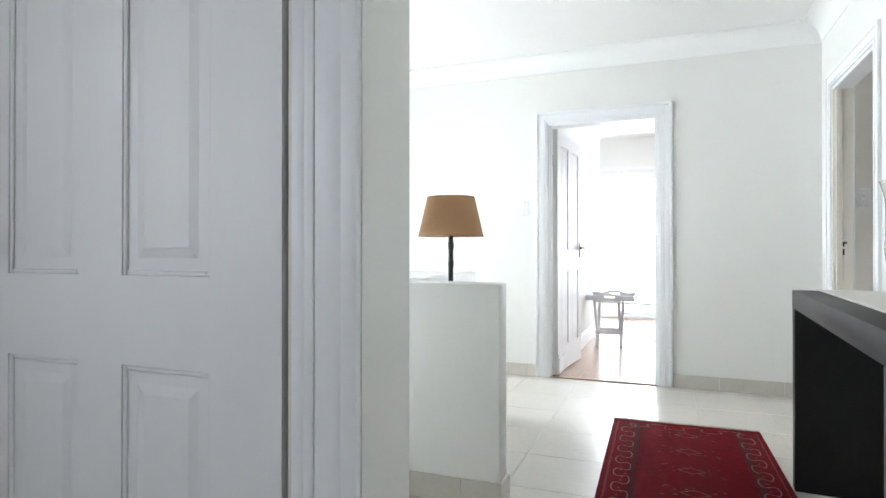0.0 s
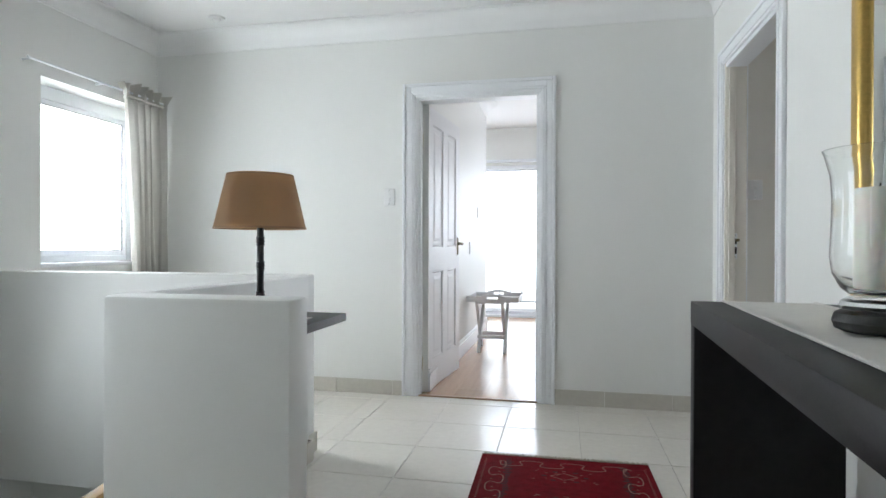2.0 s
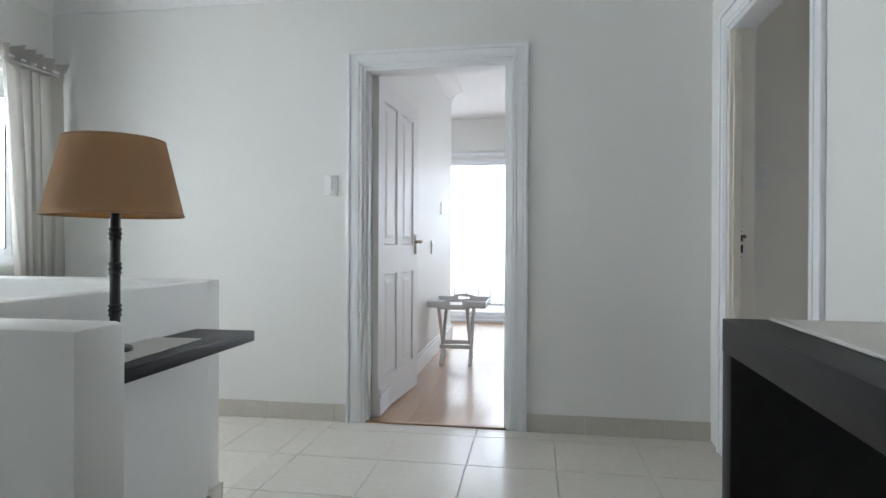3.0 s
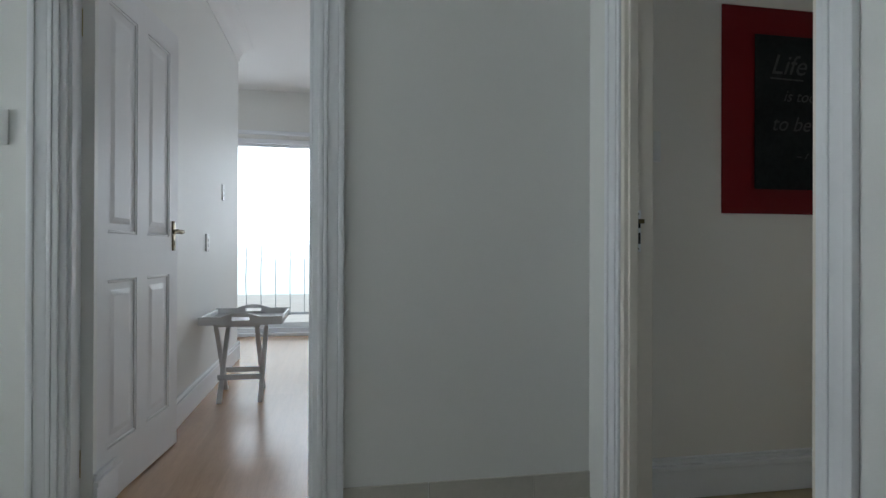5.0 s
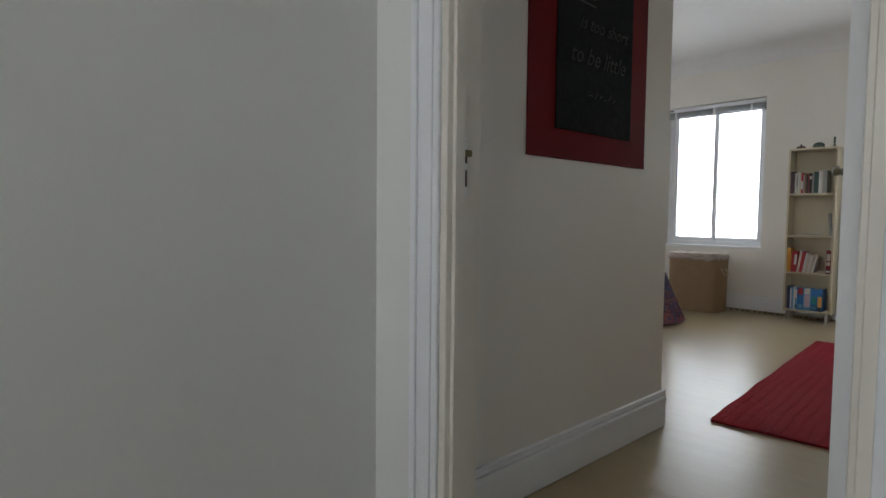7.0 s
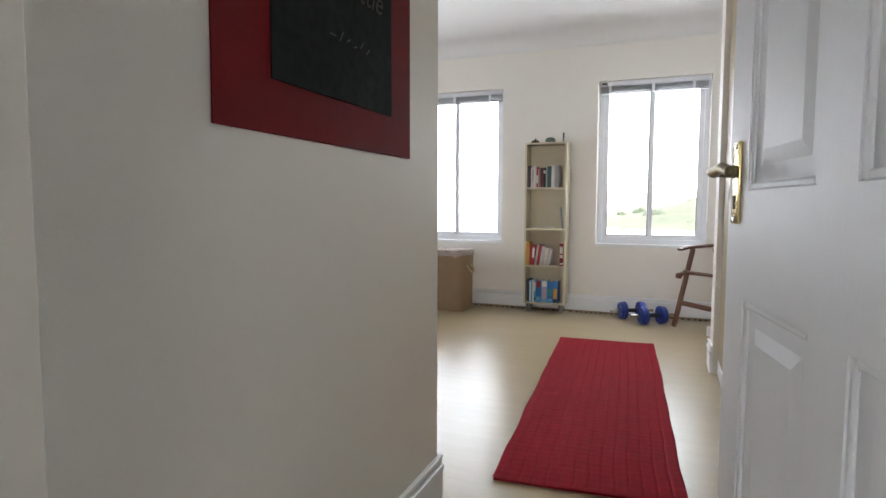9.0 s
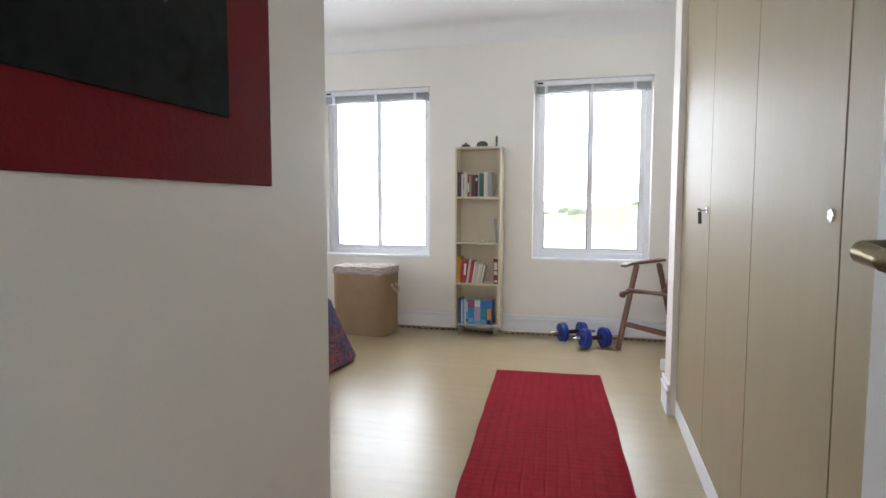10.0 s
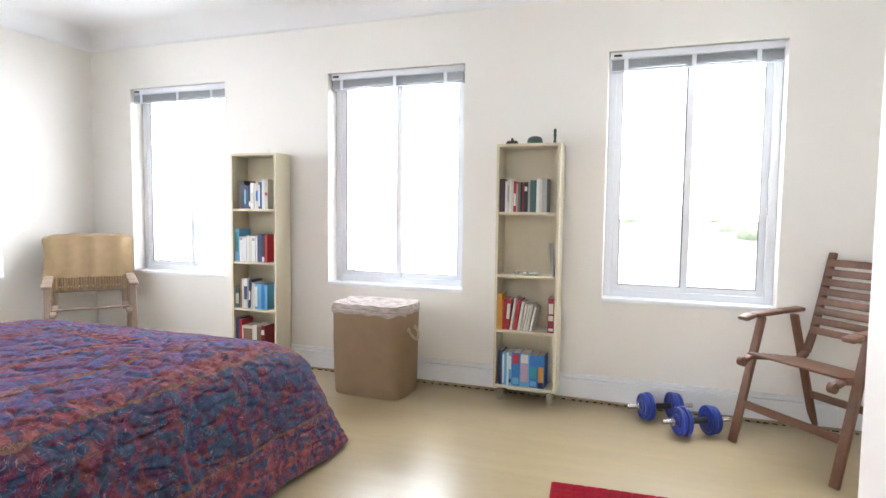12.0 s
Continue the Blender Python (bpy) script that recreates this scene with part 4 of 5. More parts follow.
def chalk_text(body, size, x, z):
    cu = bpy.data.curves.new("chalk_text", "FONT")
    cu.body, cu.size, cu.shear, cu.extrude, cu.resolution_u = body, size, 0.35, 0.0004, 3
    tmp = bpy.data.objects.new("chalk_text", cu)
    scene.collection.objects.link(tmp)
    me = bpy.data.meshes.new_from_object(tmp.evaluated_get(bpy.context.evaluated_depsgraph_get()))
    bpy.data.objects.remove(tmp)
    me.materials.clear()
    me.materials.append(CHALK)
    ob = new("chalk_writing", me)
    ob.parent = cb
    ob.matrix_basis = pose(x, -0.0108, z, 90)
    return tagged(ob, "faint white chalk handwriting", kind="stuff")


bpy.context.view_layer.update()
chalk_text("Life", 0.115, 0.215, 0.57)
chalk_text("is too short", 0.066, 0.275, 0.46)
chalk_text("to be little", 0.085, 0.22, 0.34)
bm = bmesh.new()
bar(bm, (0.215, -0.0105, 0.552), (0.37, -0.0105, 0.548), 0.0006, 0.006, 0)
bar(bm, (0.34, -0.0105, 0.235), (0.365, -0.0105, 0.235), 0.0006, 0.004, 0)
for k in range(5):
    bar(bm, (0.38 + k * 0.03, -0.0105, 0.228 + 0.006 * (k % 2)), (0.395 + k * 0.03, -0.0105, 0.25 - 0.008 * (k % 3)), 0.0006, 0.004, 0)
tagged(part("chalk_strokes", bm, CHALK, cb), kind="stuff")

# row of built-in cupboards
MELAMINE = material("cream_melamine", (0.345, 0.285, 0.175), 0.5, Specular_IOR_Level=0.3, spread=0.05, scale=1.6, fine=50, bump=0.03, stretch=(6, 6, 0.5))
for k, (a, mid, b) in enumerate(((3.125, 3.735, 4.44), (1.915, 2.52, 3.125), (1.09, 1.50, 1.915))):
    cup = thing("built_in_cupboard", pose(a, 2.36, 0), "tall cream built-in cupboard with two plain doors", "cupboard", "row of built-in cupboards")
    w, dep = b - a, 0.545
    bm = bmesh.new()
    box(bm, 0, w, 0, dep, 0.09, CEIL - 0.001)
    part("body", bm, MELAMINE, cup)
    bm = bmesh.new()
    box(bm, 0, w, 0, dep + 0.022, 0.0, 0.085, 0.003)
    part("plinth", bm, TRIM, cup, "white painted plinth")
    for j in (0, 1):
        x0, x1 = (0.0025, mid - a - 0.0025) if j == 0 else (mid - a + 0.0025, w - 0.0025)
        bm = bmesh.new()
        box(bm, x0, x1, dep + 0.001, dep + 0.02, 0.092, CEIL - 0.14, 0.0015, 1)
        d = part("cupboard_door", bm, MELAMINE, cup)
        if j == 1:
            bm = bmesh.new()
            rod(bm, (x0 + 0.035, dep + 0.02, 1.075), (x0 + 0.035, dep + 0.026, 1.075), 0.013, None, 16)
            lock = part("lock", bm, STEEL, d, "small round cupboard lock")
            if k == 0:
                bm = bmesh.new()
                bar(bm, (x0 + 0.035, dep + 0.026, 1.075), (x0 + 0.035, dep + 0.05, 1.075), 0.003, 0.003, 0)
                bar(bm, (x0 + 0.02, dep + 0.052, 1.078), (x0 + 0.06, dep + 0.052, 1.08), 0.006, 0.007, 0.002)
                bar(bm, (x0 + 0.035, dep + 0.05, 1.07), (x0 + 0.033, dep + 0.048, 1.022), 0.004, 0.014, 0.001)
                part("key", bm, DARK, lock, "hanging key tag")

# bookcases and their books
SHELFWOOD = material("greige_laminate", (0.68, 0.61, 0.45), 0.4, spread=0.05, scale=3, fine=60, bump=0.04, stretch=(4, 4, 0.5))
PAPER = material("book_pages", (0.68, 0.64, 0.55), 0.9, spread=0.1, scale=100)
BOOKMATS = {}


def book_mat(c):
    if c not in BOOKMATS:
        BOOKMATS[c] = material("book_cover", c, 0.45, spread=0.08, scale=20, fine=120, bump=0.03)
    return BOOKMATS[c]


def book(m, t, h, d, c, band=None, lean=0.0, label=""):
    """A closed book: spine towards -x, thickness along y, on its tail."""
    names = "white cream red blue grey black green brown orange teal".split()
    bk = thing("book", m @ pose(0, 0, 0, lean), label or "closed book with a plain printed spine standing on a shelf", "book", "books on the bookcases")
    bm = bmesh.new()
    box(bm, 0, d, 0, 0.0022, 0, h, 0.0006, 1)
    box(bm, 0, d, t - 0.0022, t, 0, h, 0.0006, 1)
    box(bm, -0.002, 0.0015, 0.0, t, 0, h, 0.0009, 1)
    cover = part("cover", bm, book_mat(c), bk)
    bm = bmesh.new()
    box(bm, 0.002, d - 0.004, 0.0022, t - 0.0022, 0.003, h - 0.003)
    part("pages", bm, PAPER, bk)
    if band:
        for z0, z1, bc in band:
            bm = bmesh.new()
            box(bm, -0.0032, -0.0018, t * 0.12, t * 0.88, z0 * h, z1 * h)
            part("spine_print", bm, book_mat(bc), cover)
    return bk


W_, CR, RD, DR = (0.72, 0.72, 0.70), (0.62, 0.58, 0.48), (0.42, 0.03, 0.04), (0.22, 0.02, 0.03)
BK, NV, GN, GY = (0.02, 0.02, 0.022), (0.03, 0.05, 0.14), (0.05, 0.11, 0.10), (0.34, 0.34, 0.33)
BL, LB, TL, OR = (0.03, 0.17, 0.50), (0.13, 0.38, 0.62), (0.03, 0.28, 0.32), (0.62, 0.28, 0.04)
PL, BR, LI, YE = (0.10, 0.06, 0.07), (0.20, 0.12, 0.07), (0.46, 0.34, 0.46), (0.66, 0.36, 0.05)


def bookcase(m, levels, height, label):
    """An open bookcase 0.385 wide, front at local x = 0, shelves at the given heights."""
    bc = thing("bookcase", m, label, "bookcase", "narrow bookcases")
    w, d = 0.385, 0.18
    for y0 in (0, w - 0.016):
        bm = bmesh.new()
        box(bm, 0, d, y0, y0 + 0.016, levels[0] - 0.016, height - 0.016, 0.001, 1)
        part("side_panel", bm, SHELFWOOD, bc)
    bm = bmesh.new()
    box(bm, 0, d, 0, w, height - 0.016, height, 0.001, 1)
    part("top_panel", bm, SHELFWOOD, bc)
    bm = bmesh.new()
    box(bm, d - 0.006, d - 0.001, 0.016, w - 0.016, levels[0], height - 0.016)
    part("back_panel", bm, SHELFWOOD, bc)
    for z in levels:
        bm = bmesh.new()
        box(bm, 0.003, d - 0.006, 0.016, w - 0.016, z - 0.016, z, 0.001, 1)
        part("shelf", bm, SHELFWOOD, bc)
    for y in (0.04, w - 0.04):
        for x in (0.035, d - 0.035):
            bm = bmesh.new()
            rod(bm, (x, y, 0), (x, y, levels[0] - 0.019), 0.02, None, 20)
            part("foot", bm, STEEL, bc, "round steel foot")
    bm = bmesh.new()
    box(bm, 0.01, d - 0.01, 0.01, 0.09, levels[0] - 0.019, levels[0] - 0.0165)
    box(bm, 0.01, d - 0.01, w - 0.09, w - 0.01, levels[0] - 0.019, levels[0] - 0.0165)
    part("foot_plate", bm, DARK, bc)
    return bc


def fill(x, y, z, row, start=0.018, gap=0.0006):
    """Stands a row of books on a shelf from the high-y end towards low y."""
    at = y - start
    for t, h, c, *more in row:
        band = more[0] if more else None
        lean = more[1] if len(more) > 1 else 0.0
        at -= t + gap
        book(pose(x + 0.012 + 0.01 * ((t * 977) % 1), at, z + 0.0008 + (t * math.sin(radians(-lean)) if lean < 0 else 0)), t, h, 0.125, c, band, lean)
        at -= h * math.tan(radians(max(0, lean))) * 0.12


Y2, LV2 = 4.09, (0.096, 0.443, 0.784, 1.166)
bookcase(pose(6.0, Y2, 0), LV2, 1.575, "narrow greige bookcase on steel feet, half full of books")
mid = [(0.35, 0.85, W_)]
fill(6.0, Y2 + 0.385, LV2[3], [(0.033, 0.2, PL), (0.012, 0.185, W_), (0.013, 0.198, CR, [(0.3, 0.8, GY)]), (0.011, 0.2, W_), (0.013, 0.196, CR), (0.016, 0.185, RD, [(0.2, 0.6, W_)]), (0.01, 0.17, GY), (0.014, 0.175, BR), (0.012, 0.18, BK), (0.01, 0.17, DR), (0.022, 0.18, BK, [(0.7, 0.85, CR)]), (0.014, 0.18, GY), (0.036, 0.19, GN), (0.02, 0.2, W_), (0.012, 0.205, CR), (0.03, 0.2, GY)])
fill(6.0, Y2 + 0.385, LV2[1], [(0.03, 0.22, YE, [(0.1, 0.9, OR)]), (0.016, 0.19, RD, None, 2), (0.026, 0.19, RD, mid, 4), (0.016, 0.2, W_, [(0.1, 0.9, CR)], 8), (0.022, 0.19, RD, None, 8), (0.016, 0.18, W_, None, 9), (0.014, 0.165, CR, None, 10), (0.012, 0.16, W_, None, 10), (0.015, 0.165, CR, None, 10), (0.012, 0.15, W_, None, 12)], 0.016, 0.001)
book(pose(6.012, Y2 + 0.02, LV2[1] + 0.001), 0.037, 0.21, 0.13, DR, [(0.06, 0.14, W_), (0.35, 0.5, CR), (0.55, 0.85, CR)])
book(pose(6.02, Y2 + 0.022, LV2[2] + 0.002, 0, 0, 8), 0.018, 0.2, 0.11, GY, None, -6)
fill(6.0, Y2 + 0.385, LV2[0], [(0.022, 0.215, NV), (0.014, 0.2, LB, [(0.05, 0.95, W_)]), (0.014, 0.2, LB), (0.012, 0.205, W_), (0.018, 0.205, LB, [(0.1, 0.2, BK), (0.5, 0.9, W_)]), (0.05, 0.205, BL, [(0.68, 0.97, RD), (0.05, 0.25, LB)]), (0.058, 0.205, LB, [(0.72, 0.98, W_), (0.15, 0.7, LI)]), (0.05, 0.2, BL, [(0.3, 0.65, TL), (0.05, 0.2, LB)]), (0.042, 0.205, BL, [(0.2, 0.65, OR), (0.02, 0.18, BK)])], 0.03)
for k in range(7):
    sh = thing("sea_shell", pose(6.04 + 0.012 * (k % 3), Y2 + 0.12 + 0.028 * k, LV2[2] + 0.001, 0, 0, 50 * k), "small pale seashell or pebble on the shelf", "shell", "shells on the bookcase")
    bm = bmesh.new()
    bmesh.ops.create_icosphere(bm, subdivisions=2, radius=0.014)
    for v in bm.verts:
        v.co = Vector((v.co.x * 1.3, v.co.y * 0.8, (v.co.z + 0.014) * (0.6 + 0.25 * (k % 2)))) * (1 + 0.15 * noise.noise(v.co * 90))
    part("body", bm, CREAM, sh)
Y1 = 6.065
bookcase(pose(6.0, Y1, 0), LV2, 1.56, "narrow greige bookcase filled with paperbacks beside the bed")
fill(6.0, Y1 + 0.385, LV2[3], [(0.045, 0.2, BK), (0.02, 0.17, NV, [(0.2, 0.8, LB)]), (0.018, 0.165, NV), (0.016, 0.17, BK, [(0.1, 0.3, W_)]), (0.03, 0.185, W_, [(0.2, 0.6, CR)]), (0.012, 0.18, W_), (0.022, 0.185, CR, [(0.3, 0.7, BL)]), (0.016, 0.19, BL, [(0.1, 0.9, W_)]), (0.014, 0.18, NV), (0.024, 0.21, W_), (0.026, 0.21, CR, [(0.45, 0.55, RD)])], 0.06)
fill(6.0, Y1 + 0.385, LV2[2], [(0.038, 0.235, LB, [(0.3, 0.9, TL)]), (0.03, 0.18, W_, [(0.85, 0.95, GY)]), (0.03, 0.18, W_), (0.022, 0.19, W_), (0.024, 0.185, CR), (0.03, 0.19, W_, [(0.8, 0.9, GY)]), (0.018, 0.185, W_), (0.035, 0.2, NV), (0.026, 0.19, BK, [(0.02, 0.2, W_)]), (0.02, 0.2, RD)], 0.022)
fill(6.0, Y1 + 0.385, LV2[1], [(0.035, 0.15, GN, [(0.2, 0.7, CR)]), (0.018, 0.21, BR), (0.018, 0.215, CR), (0.034, 0.215, W_, [(0.3, 0.75, NV)]), (0.02, 0.21, NV, [(0.3, 0.6, W_)], 3), (0.02, 0.19, CR, None, 4), (0.016, 0.18, W_), (0.028, 0.18, LB, [(0.1, 0.9, W_)]), (0.028, 0.18, LB), (0.026, 0.18, BL), (0.024, 0.175, LB)], 0.022)
fill(6.0, Y1 + 0.385, LV2[0], [(0.03, 0.27, NV), (0.022, 0.26, RD), (0.1, 0.22, CR, [(0.4, 0.9, BR)]), (0.03, 0.23, W_, [(0.1, 0.5, BK)]), (0.035, 0.22, BR), (0.034, 0.23, DR, [(0.7, 0.85, W_)])], 0.022)


def ornament(y, profile, mat, label, sx=1.0):
    o = thing("ornament", pose(6.08, y, 1.5755), label, "ornament")
    bm = bmesh.new()
    lathe(bm, profile, 20)
    for v in bm.verts:
        v.co.y *= sx
    part("body", bm, mat, o)
    return o


GREENSTONE = material("green_stone", (0.06, 0.10, 0.08), 0.5, spread=0.3, scale=30)
DARKSTONE = material("brown_stone", (0.06, 0.035, 0.025), 0.5, spread=0.3, scale=30)
ornament(Y2 + 0.31, [(0.0, 0.0), (0.026, 0.0), (0.03, 0.01), (0.024, 0.024), (0.008, 0.028), (0.004, 0.042), (0.0, 0.044)], DARKSTONE, "small dark carved stone animal on the bookcase", 1.3)
ornament(Y2 + 0.17, [(0.0, 0.0), (0.036, 0.0), (0.038, 0.012), (0.036, 0.03), (0.026, 0.045), (0.0, 0.052)], GREENSTONE, "rounded green stone box on the bookcase", 1.25)
ornament(Y2 + 0.05, [(0.0, 0.0), (0.012, 0.0), (0.01, 0.01), (0.006, 0.03), (0.010, 0.05), (0.007, 0.066), (0.010, 0.078), (0.006, 0.09), (0.0, 0.093)], GREENSTONE, "slim upright green carving on the bookcase")
o = ornament(Y1 + 0.11, [(0.0, 0.0), (0.006, 0.0), (0.004, 0.006), (0.003, 0.03), (0.0, 0.032)], CREAM, "tiny pale peg on the bookcase")
o.location.z = 1.5605

# laundry basket
BURLAP = material("burlap", (0.33, 0.225, 0.13), 0.95, spread=0.14, scale=12, fine=320, bump=0.7)
LINER = material("printed_liner", (0.44, 0.38, 0.34), 0.9, spread=0.7, scale=9, fine=60, bump=0.3, stretch=(3, 1.5, 12))
ROPE = material("rope", (0.55, 0.44, 0.30), 0.95, spread=0.2, scale=60)
bas = thing("laundry_basket", pose(5.905, 5.23, 0, 0, 0, -3) @ Matrix.Scale(1.06, 4), "brown burlap laundry basket with a pale cloth liner and rope handles", "laundry basket")


def soft_box(bm, hx, hy, z0, z1, n, wob, taper=1.0, power=6):
    rings = []
    nz = 14
    for j in range(nz + 1):
        f = j / nz
        z = z0 + (z1 - z0) * f
        k = taper + (1 - taper) * f
        if j == 0:
            k *= 0.985
        ring = []
        for i in range(n):
            a = i * math.tau / n
            c, s = math.cos(a), math.sin(a)
            r = (abs(c) ** power + abs(s) ** power) ** (-1 / power)
            w = 1 + wob * noise.noise((c * 2, s * 2, f * 3))
            ring.append(bm.verts.new((hx * c * r * k * w, hy * s * r * k * w, z)))
        rings.append(ring)
    for a, b in zip(rings, rings[1:]):
        for i in range(n):
            bm.faces.new((a[i], a[(i + 1) % n], b[(i + 1) % n], b[i]))
    return rings


bm = bmesh.new()
rings = soft_box(bm, 0.165, 0.235, 0.002, 0.52, 72, 0.02, 0.96)
bm.faces.new(rings[0])
part("body", bm, BURLAP, bas)
bm = bmesh.new()
rings = []
for j, (k, z) in enumerate(((1.012, 0.492), (1.035, 0.502), (1.03, 0.52), (1.0, 0.548), (0.9, 0.542), (0.6, 0.522), (0.2, 0.518))):
    ring = []
    for i in range(96):
        a = i * math.tau / 96
        c, s = math.cos(a), math.sin(a)
        r = (abs(c) ** 6 + abs(s) ** 6) ** (-1 / 6)
        fr = 0.012 * math.sin(a * 17 + j) * (1 if j < 3 else 0.3)
        ring.append(bm.verts.new((0.165 * c * r * (k + fr), 0.235 * s * r * (k + fr), z + 0.012 * noise.noise((c * 3, s * 3, j)) + (0.004 * math.sin(a * 13) if j == 0 else 0))))
    rings.append(ring)
for a, b in zip(rings, rings[1:]):
    for i in range(96):
        bm.faces.new((a[i], a[(i + 1) % 96], b[(i + 1) % 96], b[i]))
bm.faces.new(rings[-1])
part("cloth_liner", bm, LINER, bas, "pale printed cloth liner")
for s in (-1, 1):
    bm = bmesh.new()
    pts = [(-0.04, s * 0.236, 0.40), (-0.045, s * 0.262, 0.37), (-0.02, s * 0.275, 0.345), (0.02, s * 0.272, 0.35), (0.045, s * 0.262, 0.375), (0.04, s * 0.236, 0.405)]
    for a, b in zip(pts, pts[1:]):
        rod(bm, a, b, 0.008, None, 8)
    for p in (pts[0], pts[-1]):
        bmesh.ops.create_icosphere(bm, subdivisions=2, radius=0.014, matrix=Matrix.Translation(p))
    part("rope_handle", bm, ROPE, bas, "knotted rope handle")

# bed and quilt
bed = thing("bed", pose(2.46, 5.92, 0), "double bed base and mattress under the quilt", "bed")
bm = bmesh.new()
box(bm, 0, 2.25, -0.78, 0.78, 0.08, 0.30, 0.03)
part("base", bm, material("bed_base", (0.3, 0.25, 0.2), 0.9), bed)
bm = bmesh.new()
box(bm, 0, 2.25, -0.78, 0.78, 0.30, 0.535, 0.05, 4)
part("mattress", bm, material("mattress_ticking", (0.7, 0.68, 0.64), 0.9), bed)
for x in (0.15, 2.1):
    for y in (-0.65, 0.65):
        bm = bmesh.new()
        rod(bm, (x, y, 0), (x, y, 0.08), 0.03)
        part("leg", bm, BLACKWOOD, bed)

quilt_mat = bpy.data.materials.new("paisley_quilt_cotton")
quilt_mat.use_nodes = True
nt = quilt_mat.node_tree
N, LK = nt.nodes, nt.links.new
bs = N["Principled BSDF"]
bs.inputs["Roughness"].default_value = 0.85
bs.inputs["Specular IOR Level"].default_value = 0.15
tc = N.new("ShaderNodeTexCoord")


def ramp_of(stops, fac):
    r = N.new("ShaderNodeValToRGB")
    while len(r.color_ramp.elements) < len(stops):
        r.color_ramp.elements.new(0.5)
    for e, (p, c) in zip(r.color_ramp.elements, stops):
        e.position, e.color = p, (*c, 1)
    LK(fac, r.inputs[0])
    return r.outputs[0]


def noise_of(scale, dist, detail=3):
    t = N.new("ShaderNodeTexNoise")
    t.inputs["Scale"].default_value, t.inputs["Distortion"].default_value, t.inputs["Detail"].default_value = scale, dist, detail
    LK(tc.outputs["Object"], t.inputs["Vector"])
    return t.outputs["Fac"]


def patch_of(scale, warp):
    """Irregular printed patches."""
    w = N.new("ShaderNodeTexNoise")
    w.inputs["Scale"].default_value = 7
    LK(tc.outputs["Object"], w.inputs["Vector"])
    k, p = N.new("ShaderNodeVectorMath"), N.new("ShaderNodeVectorMath")
    k.operation, p.operation = "SCALE", "ADD"
    k.inputs["Scale"].default_value = warp
    LK(w.outputs["Color"], k.inputs[0])
    LK(k.outputs[0], p.inputs[0])
    LK(tc.outputs["Object"], p.inputs[1])
    v = N.new("ShaderNodeTexVoronoi")
    v.inputs["Scale"].default_value = scale
    LK(p.outputs[0], v.inputs["Vector"])
    c = N.new("ShaderNodeSeparateColor")
    LK(v.outputs["Color"], c.inputs[0])
    return maths("ADD", maths("MULTIPLY", c.outputs[0], 0.8), maths("MULTIPLY", noise_of(scale * 2.0, 1.2, 3), 0.2))


def maths(op, a, b):
    m = N.new("ShaderNodeMath")
    m.operation = op
    for k, v in enumerate((a, b)):
        if isinstance(v, (int, float)):
            m.inputs[k].default_value = v
        else:
            LK(v, m.inputs[k])
    return m.outputs[0]


motif = ramp_of([(0.0, (0.010, 0.015, 0.041)), (0.2, (0.016, 0.034, 0.085)), (0.33, (0.022, 0.045, 0.078)), (0.42, (0.049, 0.010, 0.055)), (0.5, (0.115, 0.011, 0.025)), (0.6, (0.021, 0.016, 0.061)), (0.7, (0.121, 0.017, 0.017)), (0.8, (0.020, 0.038, 0.082)), (1.0, (0.075, 0.010, 0.029))], patch_of(30, 0.2))
cool = ramp_of([(0.0, (0.051, 0.026, 0.116)), (0.25, (0.043, 0.043, 0.150)), (0.42, (0.117, 0.022, 0.078)), (0.58, (0.027, 0.061, 0.130)), (0.75, (0.136, 0.021, 0.051)), (1.0, (0.073, 0.047, 0.164))], patch_of(24, 0.24))
warm = ramp_of([(0.0, (0.061, 0.011, 0.029)), (0.3, (0.155, 0.016, 0.026)), (0.5, (0.175, 0.030, 0.025)), (0.62, (0.115, 0.012, 0.033)), (0.8, (0.033, 0.038, 0.082)), (1.0, (0.175, 0.019, 0.030))], patch_of(34, 0.2))
sep = N.new("ShaderNodeSeparateXYZ")
LK(tc.outputs["Object"], sep.inputs[0])


def mixed(fac, a, b):
    m = N.new("ShaderNodeMix")
    m.data_type = "RGBA"
    LK(fac, m.inputs[0])
    LK(a, m.inputs[6])
    LK(b, m.inputs[7])
    return m.outputs[2]


wob = maths("MULTIPLY", maths("SUBTRACT", noise_of(3, 0.5), 0.5), 0.05)
dist = maths("ADD", maths("MAXIMUM", maths("ABSOLUTE", sep.outputs[1], 0.0), maths("SUBTRACT", sep.outputs[0], 0.52)), wob)
band = N.new("ShaderNodeValToRGB")
band.color_ramp.interpolation = "CONSTANT"
el = band.color_ramp.elements
stops = [(0.0, 0), (0.22, 1), (0.30, 0), (0.52, 1), (0.56, 0), (0.70, 1), (0.80, 0.5)]
while len(el) < len(stops):
    el.new(0.9)
for e, (p, v) in zip(el, stops):
    e.position, e.color = p, (v, v, v, 1)
LK(dist, band.inputs[0])
isred = maths("GREATER_THAN", band.outputs[0], 0.75)
isdark = maths("GREATER_THAN", dist, 0.80)
low = maths("LESS_THAN", sep.outputs[2], 0.22)
col = mixed(isred, cool, warm)
col = mixed(isdark, col, motif)
col = mixed(low, col, mixed(maths("GREATER_THAN", noise_of(14, 1.5), 0.5), motif, warm))
edge = maths("MULTIPLY", maths("LESS_THAN", maths("ABSOLUTE", maths("SUBTRACT", sep.outputs[2], 0.225), 0.0), 0.006), 1.0)
gold = N.new("ShaderNodeRGB")
gold.outputs[0].default_value = (0.12, 0.045, 0.022, 1)
col = mixed(edge, col, gold.outputs[0])
